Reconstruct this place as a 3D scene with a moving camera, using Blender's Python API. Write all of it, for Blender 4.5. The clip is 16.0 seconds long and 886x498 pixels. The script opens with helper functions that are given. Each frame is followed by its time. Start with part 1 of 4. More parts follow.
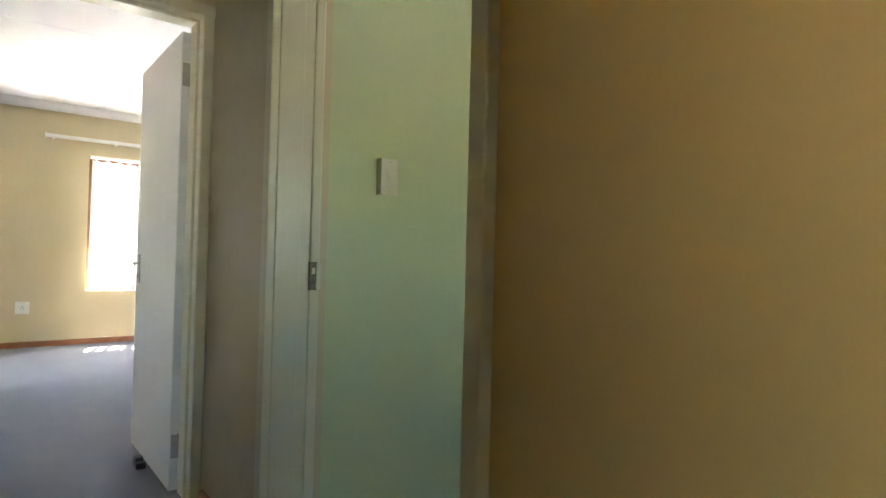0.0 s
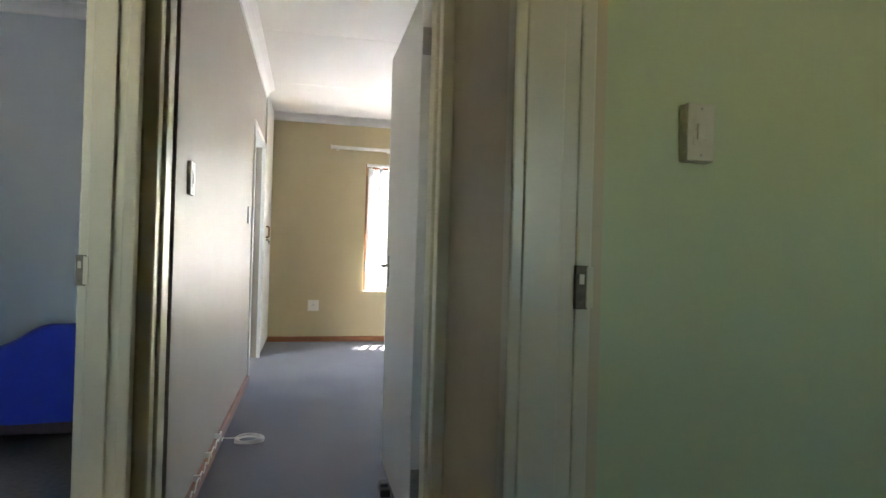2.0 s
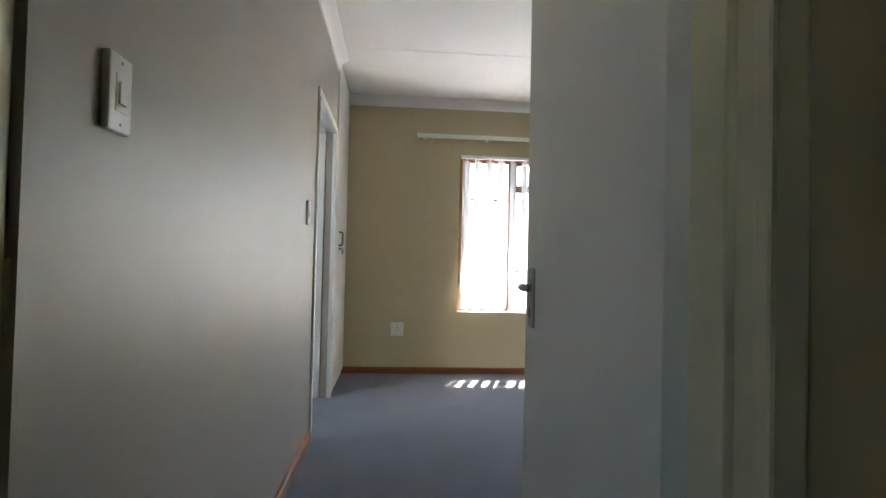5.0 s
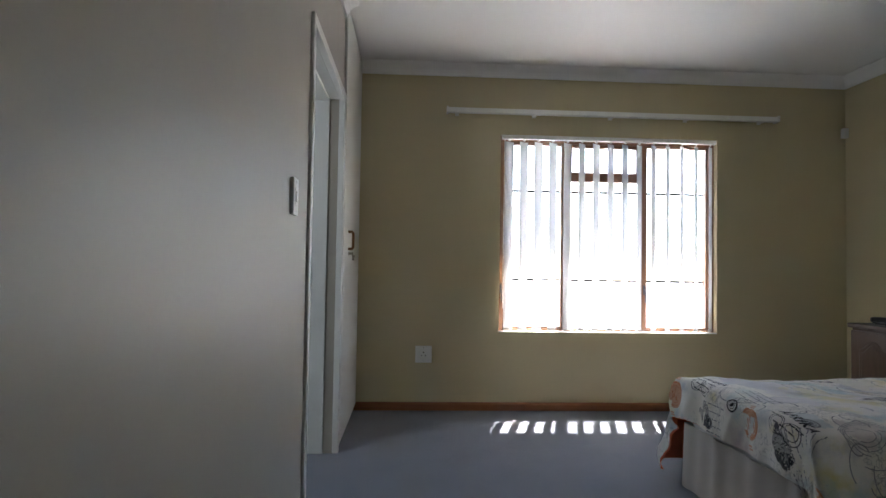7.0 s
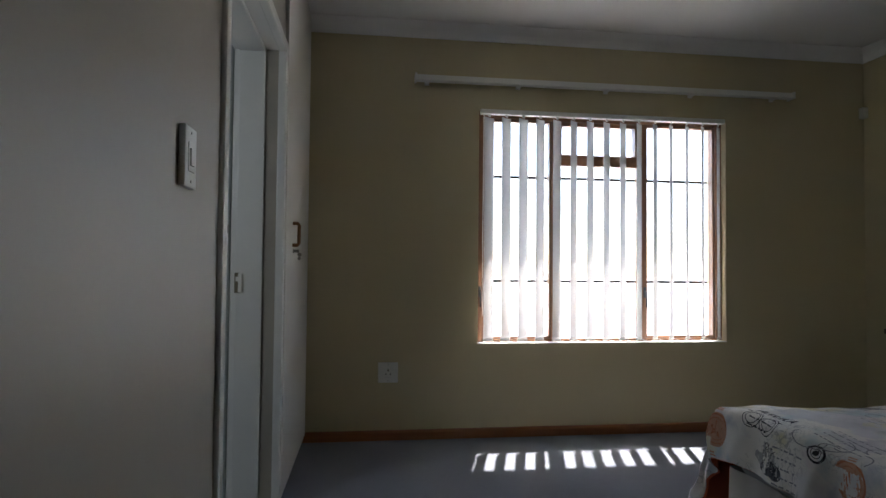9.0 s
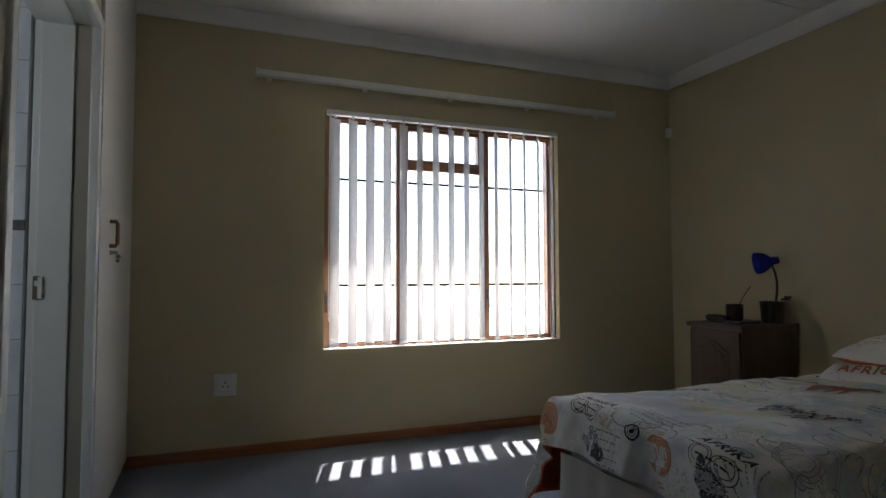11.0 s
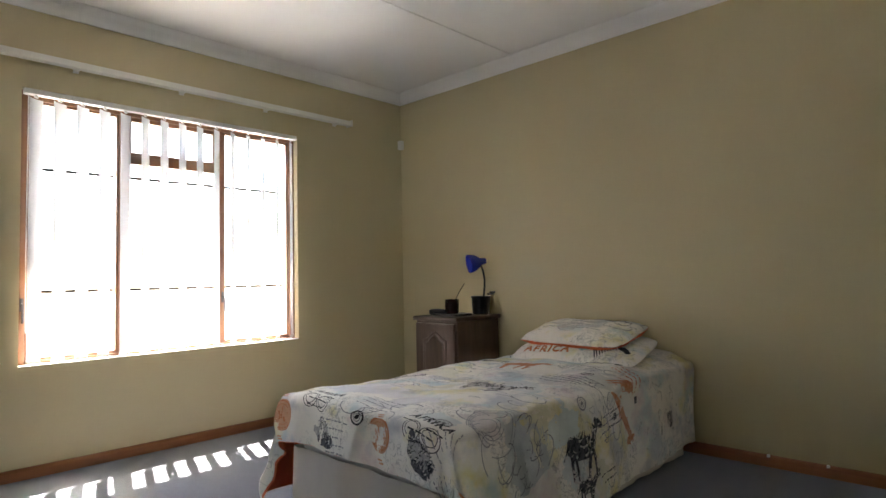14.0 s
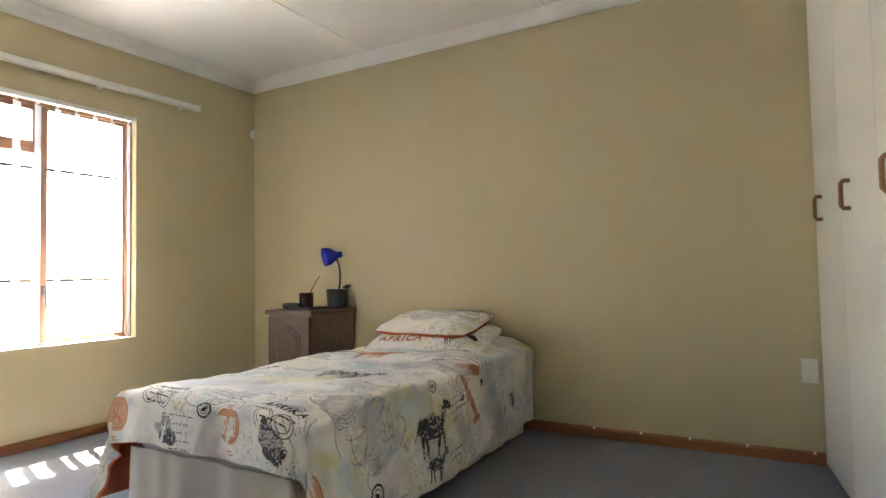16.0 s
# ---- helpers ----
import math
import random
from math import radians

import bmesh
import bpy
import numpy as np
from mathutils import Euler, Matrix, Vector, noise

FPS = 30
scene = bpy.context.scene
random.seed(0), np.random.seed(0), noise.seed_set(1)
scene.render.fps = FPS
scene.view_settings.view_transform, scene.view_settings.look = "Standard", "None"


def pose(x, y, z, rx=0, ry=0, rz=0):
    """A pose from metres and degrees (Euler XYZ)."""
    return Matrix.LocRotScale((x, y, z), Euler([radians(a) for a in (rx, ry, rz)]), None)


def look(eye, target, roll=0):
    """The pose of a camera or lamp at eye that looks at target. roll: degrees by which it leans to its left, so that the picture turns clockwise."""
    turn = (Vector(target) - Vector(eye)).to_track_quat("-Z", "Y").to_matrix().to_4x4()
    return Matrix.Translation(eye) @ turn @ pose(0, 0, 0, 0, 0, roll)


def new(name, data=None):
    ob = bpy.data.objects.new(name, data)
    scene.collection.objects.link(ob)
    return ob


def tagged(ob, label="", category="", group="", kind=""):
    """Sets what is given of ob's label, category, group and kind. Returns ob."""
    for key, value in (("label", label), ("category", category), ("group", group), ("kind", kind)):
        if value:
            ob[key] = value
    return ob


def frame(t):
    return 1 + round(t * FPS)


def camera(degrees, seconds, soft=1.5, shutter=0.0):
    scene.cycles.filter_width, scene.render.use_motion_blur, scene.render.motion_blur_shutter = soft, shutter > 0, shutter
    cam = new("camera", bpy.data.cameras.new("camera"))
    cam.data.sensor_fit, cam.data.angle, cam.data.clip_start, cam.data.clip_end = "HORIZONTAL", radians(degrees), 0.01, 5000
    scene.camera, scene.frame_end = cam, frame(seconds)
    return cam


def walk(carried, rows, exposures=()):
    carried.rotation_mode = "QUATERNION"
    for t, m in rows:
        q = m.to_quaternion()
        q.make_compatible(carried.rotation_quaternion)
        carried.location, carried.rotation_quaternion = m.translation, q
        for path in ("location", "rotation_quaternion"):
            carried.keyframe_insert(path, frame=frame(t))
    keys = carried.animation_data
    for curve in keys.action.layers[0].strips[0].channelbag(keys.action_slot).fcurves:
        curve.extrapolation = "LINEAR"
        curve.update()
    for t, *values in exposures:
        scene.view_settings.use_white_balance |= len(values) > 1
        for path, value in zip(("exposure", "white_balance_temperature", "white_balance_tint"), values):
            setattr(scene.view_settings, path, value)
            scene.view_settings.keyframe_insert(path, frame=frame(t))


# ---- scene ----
cam = camera(74.19, 16.0)
PATH = [
    (0, (0.177, -2.595, 1.041), (1.414, -1.024, 1.068), 1.47),
    (0.5, (0.298, -2.451, 1.036), (1.263, -0.699, 1.059), 1.58),
    (1, (0.383, -2.296, 1.026), (1.126, -0.440, 1.045), 1.67),
    (1.5, (0.429, -2.148, 1.026), (1.015, -0.236, 1.041), 1.61),
    (2, (0.455, -1.998, 1.030), (0.901, -0.048, 1.047), 1.64),
    (2.5, (0.499, -1.863, 1.021), (0.848, 0.107, 1.040), 1.65),
    (3, (0.513, -1.706, 1.012), (0.798, 0.274, 1.036), 1.62),
    (3.5, (0.496, -1.474, 1.009), (0.745, 0.510, 1.040), 1.24),
    (4, (0.480, -1.200, 1.023), (0.706, 0.786, 1.058), 1.34),
    (6.5, (0.474, 0.170, 1.015), (0.577, 2.166, 1.085), 0.99),
    (7, (0.418, 0.469, 1.038), (0.526, 2.465, 1.104), 0.91),
    (7.5, (0.387, 0.764, 1.059), (0.511, 2.760, 1.117), 0.91),
    (8, (0.379, 1.033, 1.075), (0.517, 3.028, 1.125), 0.77),
    (10.5, (0.435, 1.242, 1.005), (1.034, 3.148, 1.103), 0.06),
    (11, (0.441, 1.225, 1.006), (1.174, 3.083, 1.105), -0.18),
    (11.5, (0.441, 1.208, 1.008), (1.297, 3.013, 1.109), -0.39),
    (12, (0.437, 1.190, 1.009), (1.404, 2.937, 1.113), -0.56),
    (12.5, (0.429, 1.152, 1.008), (1.501, 2.837, 1.111), -0.71),
    (13, (0.421, 1.116, 1.006), (1.623, 2.711, 1.106), -0.90),
    (13.5, (0.416, 1.097, 1.006), (1.747, 2.587, 1.100), -1.03),
    (14, (0.414, 1.090, 1.002), (1.851, 2.478, 1.096), -1.12),
    (14.5, (0.407, 1.082, 0.988), (1.924, 2.382, 1.083), -1.07),
    (15, (0.399, 1.071, 0.971), (1.979, 2.293, 1.061), -1.05),
    (15.5, (0.385, 1.061, 0.961), (2.040, 2.181, 1.050), -1.06),
    (16, (0.370, 1.052, 0.957), (2.100, 2.052, 1.040), -1.11),
]
walk(cam, [(t, look(eye, target, roll)) for t, eye, target, roll in PATH],
     [(0, 5.95, 7150, 13), (0.7, 5.62, 7050, 13), (2, 5.25, 6950, 13), (3, 5.16, 6800, 12), (4, 4.85, 6800, 12), (6.5, 3.7, 6400, 13), (7.5, 3.45, 6500, 12), (8, 3.15, 6500, 12), (10.5, 2.48, 6450, 13), (11.5, 2.92, 6600, 12),
      (12.5, 3.65, 6750, 14), (13.5, 4.15, 7050, 14), (14.5, 4.65, 7300, 14), (16, 5.15, 7500, 14)])


# ---- world and light ----
world = bpy.data.worlds.new("sky")
scene.world = world
world.use_nodes = True
wn = world.node_tree.nodes
sky = wn.new("ShaderNodeTexSky")
sky.sky_type, sky.sun_disc = "NISHITA", False
SUN_EL, SUN_AZ = 60.0, 16.0
sky.sun_elevation, sky.sun_rotation = radians(SUN_EL), radians(SUN_AZ)
wn["Background"].inputs["Strength"].default_value = 0.15
world.node_tree.links.new(sky.outputs["Color"], wn["Background"].inputs["Color"])

sun = new("sun", bpy.data.lights.new("sun", "SUN"))
sun.data.energy, sun.data.angle, sun.data.color = 4.0, radians(0.7), (1.0, 0.95, 0.88)
sun.matrix_world = look((math.sin(radians(SUN_AZ)) * math.cos(radians(SUN_EL)) * 20, math.cos(radians(SUN_AZ)) * math.cos(radians(SUN_EL)) * 20,
                         math.sin(radians(SUN_EL)) * 20), (0, 0, 0))


def opening_fill(name, eye, target, w, h, watts, color=(1, 1, 1)):
    """An added area lamp that stands in for sky light through an opening."""
    lamp = new(name, bpy.data.lights.new(name, "AREA"))
    lamp.data.shape, lamp.data.size, lamp.data.size_y, lamp.data.energy, lamp.data.color = "RECTANGLE", w, h, watts, color
    lamp.matrix_world = look(eye, target)
    return lamp


# added fill at an assumed opening, aimed at the tiles and far jamb
opening_fill("bathroom_fill", (-1.2, 2.55, 1.7), (-0.7, 3.80, 1.1), 0.6, 0.6, 0.75, (0.82, 0.92, 1.0))

# ---- materials ----


def material(name, color, rough=0.6, metal=0.0, vary=0.08, scale=6.0, fine=120.0, bump=0.0, bump_scale=None, dark=None, spec=0.5, sheen=0.0, coat=0.0):
    """A surface with broad tonal variation, fine grain and relief, in metres."""
    m = bpy.data.materials.new(name)
    m.use_nodes = True
    n, ln = m.node_tree.nodes, m.node_tree.links.new
    b = n["Principled BSDF"]
    b.inputs["Roughness"].default_value, b.inputs["Metallic"].default_value = rough, metal
    b.inputs["Specular IOR Level"].default_value = spec
    b.inputs["Sheen Weight"].default_value, b.inputs["Coat Weight"].default_value = sheen, coat
    tc = n.new("ShaderNodeTexCoord")
    broad, grain = n.new("ShaderNodeTexNoise"), n.new("ShaderNodeTexNoise")
    broad.inputs["Scale"].default_value, broad.inputs["Detail"].default_value = scale, 4
    grain.inputs["Scale"].default_value, grain.inputs["Detail"].default_value = fine, 3
    ln(tc.outputs["Object"], broad.inputs["Vector"])
    ln(tc.outputs["Object"], grain.inputs["Vector"])
    mix = n.new("ShaderNodeMix")
    mix.data_type = "RGBA"
    lo = dark or tuple(c * (1 - 2 * vary) for c in color)
    mix.inputs["A"].default_value = (*lo, 1)
    mix.inputs["B"].default_value = (*[min(1, c * (1 + vary)) for c in color], 1)
    add = n.new("ShaderNodeMath")
    add.operation = "MULTIPLY_ADD"
    add.inputs[1].default_value = 0.35
    ln(grain.outputs["Fac"], add.inputs[0])
    sc = n.new("ShaderNodeMath")
    sc.operation = "MULTIPLY"
    sc.inputs[1].default_value = 0.9
    ln(broad.outputs["Fac"], sc.inputs[0])
    ln(sc.outputs[0], add.inputs[2])
    ln(add.outputs[0], mix.inputs["Factor"])
    ln(mix.outputs["Result"], b.inputs["Base Color"])
    if bump:
        bn, rel = n.new("ShaderNodeBump"), n.new("ShaderNodeTexNoise")
        rel.inputs["Scale"].default_value, rel.inputs["Detail"].default_value = bump_scale or fine, 4
        ln(tc.outputs["Object"], rel.inputs["Vector"])
        bn.inputs["Strength"].default_value, bn.inputs["Distance"].default_value = bump, 0.002
        ln(rel.outputs["Fac"], bn.inputs["Height"])
        ln(bn.outputs["Normal"], b.inputs["Normal"])
    return m


def wood(name, color, dark, rough=0.4, scale=(2, 30, 30), coat=0.0):
    m = material(name, color, rough, coat=coat)
    n, ln = m.node_tree.nodes, m.node_tree.links.new
    tc = n["Texture Coordinate"]
    mp, tex, ramp = n.new("ShaderNodeMapping"), n.new("ShaderNodeTexNoise"), n.new("ShaderNodeMix")
    mp.inputs["Scale"].default_value = scale
    tex.inputs["Scale"].default_value, tex.inputs["Detail"].default_value, tex.inputs["Distortion"].default_value = 1.0, 6, 0.6
    ramp.data_type = "RGBA"
    ramp.inputs["A"].default_value, ramp.inputs["B"].default_value = (*dark, 1), (*color, 1)
    ln(tc.outputs["Object"], mp.inputs["Vector"])
    ln(mp.outputs["Vector"], tex.inputs["Vector"])
    ln(tex.outputs["Fac"], ramp.inputs["Factor"])
    ln(ramp.outputs["Result"], n["Principled BSDF"].inputs["Base Color"])
    return m


KHAKI = material("khaki_satin_paint", (0.56, 0.475, 0.285), 0.45, vary=0.03, scale=1.7, fine=60, bump=0.10, bump_scale=45, spec=0.5)
kn, kl = KHAKI.node_tree.nodes, KHAKI.node_tree.links.new
roll_tex, roll_rng = kn.new("ShaderNodeTexNoise"), kn.new("ShaderNodeMapRange")     # uneven sheen left by the paint roller
roll_tex.inputs["Scale"].default_value, roll_tex.inputs["Detail"].default_value = 9.0, 4
roll_rng.inputs["From Min"].default_value, roll_rng.inputs["From Max"].default_value = 0.35, 0.65
roll_rng.inputs["To Min"].default_value, roll_rng.inputs["To Max"].default_value = 0.40, 0.50
kl(kn["Texture Coordinate"].outputs["Object"], roll_tex.inputs["Vector"])
kl(roll_tex.outputs["Fac"], roll_rng.inputs["Value"])
kl(roll_rng.outputs["Result"], kn["Principled BSDF"].inputs["Roughness"])
# khaki greyed and darkened: the window's cool sheen is put into the colour
WEST = material("khaki_sheen_tint", (0.37, 0.33, 0.27), 0.48, vary=0.04, scale=1.7, fine=60, bump=0.08, bump_scale=30)
# near passage wall: warm light put into the khaki as a golden tint
KHAKI_WARM_LIT = material("khaki_warm_light_tint", (0.55, 0.355, 0.125), 0.45, vary=0.04, scale=1.4, fine=60, bump=0.10, bump_scale=45)
GREEN = material("pale_green_paint", (0.50, 0.56, 0.31), 0.45, vary=0.03, scale=1.5, fine=60, bump=0.10, bump_scale=45)
PALE_BLUE = material("pale_blue_grey_paint", (0.62, 0.67, 0.68), 0.5, vary=0.03, scale=1.5, bump=0.1, bump_scale=45)
WHITE = material("white_ceiling_paint", (0.85, 0.84, 0.82), 0.75, vary=0.02, scale=1.2, bump=0.05, bump_scale=90)
CREAM = material("cream_enamel_paint", (0.62, 0.58, 0.40), 0.32, vary=0.04, scale=5, fine=80, bump=0.04, bump_scale=30)
DOOR_WHITE = material("white_satin_door_paint", (0.72, 0.71, 0.66), 0.42, vary=0.04, scale=2.5, fine=70, bump=0.05, bump_scale=60)
MELAMINE = material("white_melamine", (0.74, 0.72, 0.66), 0.4, vary=0.02, scale=2, fine=60, bump=0.02)
CARPET = material("blue_grey_carpet", (0.135, 0.145, 0.175), 0.98, vary=0.16, scale=3.5, fine=420, bump=1.0, bump_scale=520, spec=0.1, sheen=0.3)
GREY_FLOOR = material("speckled_grey_floor", (0.20, 0.20, 0.20), 0.7, vary=0.3, scale=40, fine=200, bump=0.3, bump_scale=200)
SKIRT = wood("varnished_meranti", (0.36, 0.135, 0.045), (0.20, 0.065, 0.02), 0.28, (2, 2, 60), 0.3)
MERANTI = wood("varnished_meranti_window", (0.30, 0.135, 0.055), (0.15, 0.06, 0.03), 0.35, (30, 30, 2), 0.3)
DARK_WOOD = wood("dark_stained_wood", (0.13, 0.075, 0.05), (0.045, 0.025, 0.018), 0.42, (35, 35, 3), 0.15)
# switch plastic with the green room's bounced light tinted into its colour
TINTED_PLASTIC = material("green_bounce_tint_plastic", (0.62, 0.58, 0.42), 0.4, vary=0.03, scale=20)
PLASTIC = material("white_plastic", (0.78, 0.77, 0.72), 0.35, vary=0.02, scale=20)
BLACK = material("black_plastic", (0.015, 0.015, 0.017), 0.35, vary=0.1, scale=20)
BLUE = material("blue_enamel", (0.015, 0.035, 0.42), 0.25, vary=0.05, scale=20, coat=0.4)
STEEL = material("worn_steel", (0.42, 0.40, 0.36), 0.42, metal=1.0, vary=0.15, scale=40)
DARK_METAL = material("dark_painted_steel", (0.06, 0.06, 0.065), 0.5, vary=0.1, scale=20)
BRONZE = wood("brown_wood_handle", (0.36, 0.18, 0.07), (0.22, 0.10, 0.04), 0.35, (40, 40, 6))
TILE = material("white_glazed_tile", (0.72, 0.75, 0.77), 0.12, vary=0.03, scale=4)
TILE_BAND = material("patterned_border_tile", (0.16, 0.16, 0.17), 0.2, vary=0.45, scale=60, fine=150, dark=(0.02, 0.02, 0.02))
GROUT = material("pale_grout", (0.55, 0.56, 0.56), 0.9, vary=0.1, scale=40)
# brown that stands for the shade inside recesses, pin holes and keyholes
HOLE_SHADE = material("recess_shade_tone", (0.17, 0.145, 0.10), 0.9, vary=0.3, scale=60)
BED_BLUE = material("bright_blue_bedspread", (0.012, 0.045, 0.42), 0.85, vary=0.2, scale=6, fine=200, bump=0.5, bump_scale=14, sheen=0.3)
VALANCE = material("pale_valance_cloth", (0.62, 0.57, 0.52), 0.9, vary=0.06, scale=8, fine=300, bump=0.2, bump_scale=300)
ORANGE_CLOTH = material("orange_lining_cloth", (0.78, 0.17, 0.06), 0.85, vary=0.12, scale=12, fine=300, bump=0.2, bump_scale=300)
INK = material("black_print", (0.03, 0.03, 0.035), 0.9, vary=0.3, scale=60, fine=250)
INK_DARK = material("dark_grey_print", (0.11, 0.11, 0.12), 0.9, vary=0.4, scale=45, fine=250)
INK_PALE = material("bare_cotton_in_print", (0.62, 0.60, 0.56), 0.9, vary=0.1, scale=60, fine=250)
INK_GREY = material("grey_print", (0.30, 0.30, 0.31), 0.9, vary=0.3, scale=60, fine=250)
INK_ORANGE = material("orange_print", (0.60, 0.22, 0.10), 0.9, vary=0.2, scale=60, fine=250)
INK_TEAL = material("teal_print", (0.30, 0.52, 0.52), 0.9, vary=0.2, scale=60, fine=250)
GROUND = material("pale_sandy_paving", (0.73, 0.73, 0.72), 0.9, vary=0.2, scale=0.8, fine=30, bump=0.4, bump_scale=20)


def quilt_material(name):
    """Off-white cotton with washed patches of yellow, teal and rose."""
    m = material(name, (0.86, 0.83, 0.76), 0.9, vary=0.03, scale=9, fine=260, bump=0.35, bump_scale=9, sheen=0.2)
    n, ln = m.node_tree.nodes, m.node_tree.links.new
    b = n["Principled BSDF"]
    last = b.inputs["Base Color"].links[0].from_socket
    tc = n["Texture Coordinate"]
    for k, (col, sc, lo, off) in enumerate((((0.70, 0.62, 0.22), 3.1, 0.55, 3.1), ((0.46, 0.60, 0.62), 3.6, 0.55, 7.7), ((0.66, 0.53, 0.55), 2.7, 0.58, 12.4), ((0.52, 0.53, 0.55), 4.6, 0.54, 19.0))):
        mp, tex, rng, mix = n.new("ShaderNodeMapping"), n.new("ShaderNodeTexNoise"), n.new("ShaderNodeMapRange"), n.new("ShaderNodeMix")
        mp.inputs["Location"].default_value = (off, off * 0.7, off * 1.3)
        tex.inputs["Scale"].default_value, tex.inputs["Detail"].default_value, tex.inputs["Roughness"].default_value = sc, 5, 0.62
        rng.inputs["From Min"].default_value, rng.inputs["From Max"].default_value, rng.inputs["To Max"].default_value = lo - 0.02, lo + 0.10, 0.8
        mix.data_type = "RGBA"
        mix.inputs["B"].default_value = (*col, 1)
        ln(tc.outputs["Object"], mp.inputs["Vector"])
        ln(mp.outputs["Vector"], tex.inputs["Vector"])
        ln(tex.outputs["Fac"], rng.inputs["Value"])
        ln(rng.outputs["Result"], mix.inputs["Factor"])
        ln(last, mix.inputs["A"])
        last = mix.outputs["Result"]
    # fine drawn contour lines, in patches
    for sc, off, width, lo in ((13.0, 31.0, 0.016, 0.50), (26.0, 47.0, 0.030, 0.50)):
        mp, tex, sub, ab, rng, mask, mr, mul, mix = (n.new("ShaderNodeMapping"), n.new("ShaderNodeTexNoise"), n.new("ShaderNodeMath"), n.new("ShaderNodeMath"), n.new("ShaderNodeMapRange"),
                                                     n.new("ShaderNodeTexNoise"), n.new("ShaderNodeMapRange"), n.new("ShaderNodeMath"), n.new("ShaderNodeMix"))
        mp.inputs["Location"].default_value = (off, off, off)
        tex.inputs["Scale"].default_value, tex.inputs["Detail"].default_value, tex.inputs["Distortion"].default_value = sc, 2, 1.2
        mask.inputs["Scale"].default_value, mask.inputs["Detail"].default_value = 4.0, 1
        sub.operation, ab.operation, mul.operation = "SUBTRACT", "ABSOLUTE", "MULTIPLY"
        sub.inputs[1].default_value = 0.5
        rng.inputs["From Min"].default_value, rng.inputs["From Max"].default_value = width, width * 0.3
        mr.inputs["From Min"].default_value, mr.inputs["From Max"].default_value, mr.inputs["To Max"].default_value = lo, lo + 0.06, 0.42
        mix.data_type = "RGBA"
        mix.inputs["B"].default_value = (0.12, 0.12, 0.13, 1)
        ln(tc.outputs["Object"], mp.inputs["Vector"])
        ln(mp.outputs["Vector"], tex.inputs["Vector"])
        ln(mp.outputs["Vector"], mask.inputs["Vector"])
        ln(tex.outputs["Fac"], sub.inputs[0])
        ln(sub.outputs[0], ab.inputs[0])
        ln(ab.outputs[0], rng.inputs["Value"])
        ln(mask.outputs["Fac"], mr.inputs["Value"])
        ln(rng.outputs["Result"], mul.inputs[0])
        ln(mr.outputs["Result"], mul.inputs[1])
        ln(mul.outputs[0], mix.inputs["Factor"])
        ln(last, mix.inputs["A"])
        last = mix.outputs["Result"]
    ln(last, b.inputs["Base Color"])
    return m


QUILT = quilt_material("printed_cotton")


def slat_material():
    m = material("translucent_blind_cloth", (0.52, 0.51, 0.50), 0.8, vary=0.02, scale=20, fine=400)
    n, ln = m.node_tree.nodes, m.node_tree.links.new
    tr, mix = n.new("ShaderNodeBsdfTranslucent"), n.new("ShaderNodeMixShader")
    tr.inputs["Color"].default_value = (0.80, 0.80, 0.82, 1)
    mix.inputs[0].default_value = 0.10
    ln(n["Principled BSDF"].outputs[0], mix.inputs[1])
    ln(tr.outputs[0], mix.inputs[2])
    ln(mix.outputs[0], n["Material Output"].inputs["Surface"])
    return m


SLAT = slat_material()


def glass_material():
    m = bpy.data.materials.new("window_glass")
    m.use_nodes = True
    n, ln = m.node_tree.nodes, m.node_tree.links.new
    n["Principled BSDF"].inputs["Transmission Weight"].default_value = 1.0
    n["Principled BSDF"].inputs["Roughness"].default_value = 0.0
    n["Principled BSDF"].inputs["IOR"].default_value = 1.03
    return m


GLASS = glass_material()

# ---- mesh helpers ----


def box(bm, x0, x1, y0, y1, z0, z1, bevel=0.0, m=None):
    """Adds a box with softened edges to bm."""
    made = bmesh.ops.create_cube(bm, size=1.0)["verts"]
    bmesh.ops.scale(bm, vec=(x1 - x0, y1 - y0, z1 - z0), verts=made)
    bmesh.ops.translate(bm, vec=((x0 + x1) / 2, (y0 + y1) / 2, (z0 + z1) / 2), verts=made)
    if bevel:
        edges = list({e for v in made for e in v.link_edges})
        made = list({v for f in bmesh.ops.bevel(bm, geom=edges, offset=bevel, segments=2, affect="EDGES", profile=0.6)["faces"] for v in f.verts})
    if m is not None:
        bmesh.ops.transform(bm, matrix=m, verts=made)
    return bm


def boxes(*args, bevel=0.0):
    bm = bmesh.new()
    for a in args:
        box(bm, *a, bevel=bevel)
    return bm


def lathe(bm, profile, at=(0, 0, 0), n=24, m=None):
    """Turns (radius, height) pairs about the z axis."""
    rings = []
    for r, z in profile:
        rings.append([bm.verts.new((at[0] + r * math.cos(2 * math.pi * k / n), at[1] + r * math.sin(2 * math.pi * k / n), at[2] + z)) for k in range(n)])
    for a, b in zip(rings, rings[1:]):
        for k in range(n):
            bm.faces.new((a[k], a[(k + 1) % n], b[(k + 1) % n], b[k]))
    if profile[0][0] > 1e-4:
        bm.faces.new(list(reversed(rings[0])))
    if profile[-1][0] > 1e-4:
        bm.faces.new(rings[-1])
    if m is not None:
        bmesh.ops.transform(bm, matrix=m, verts=[v for r in rings for v in r])
    return bm


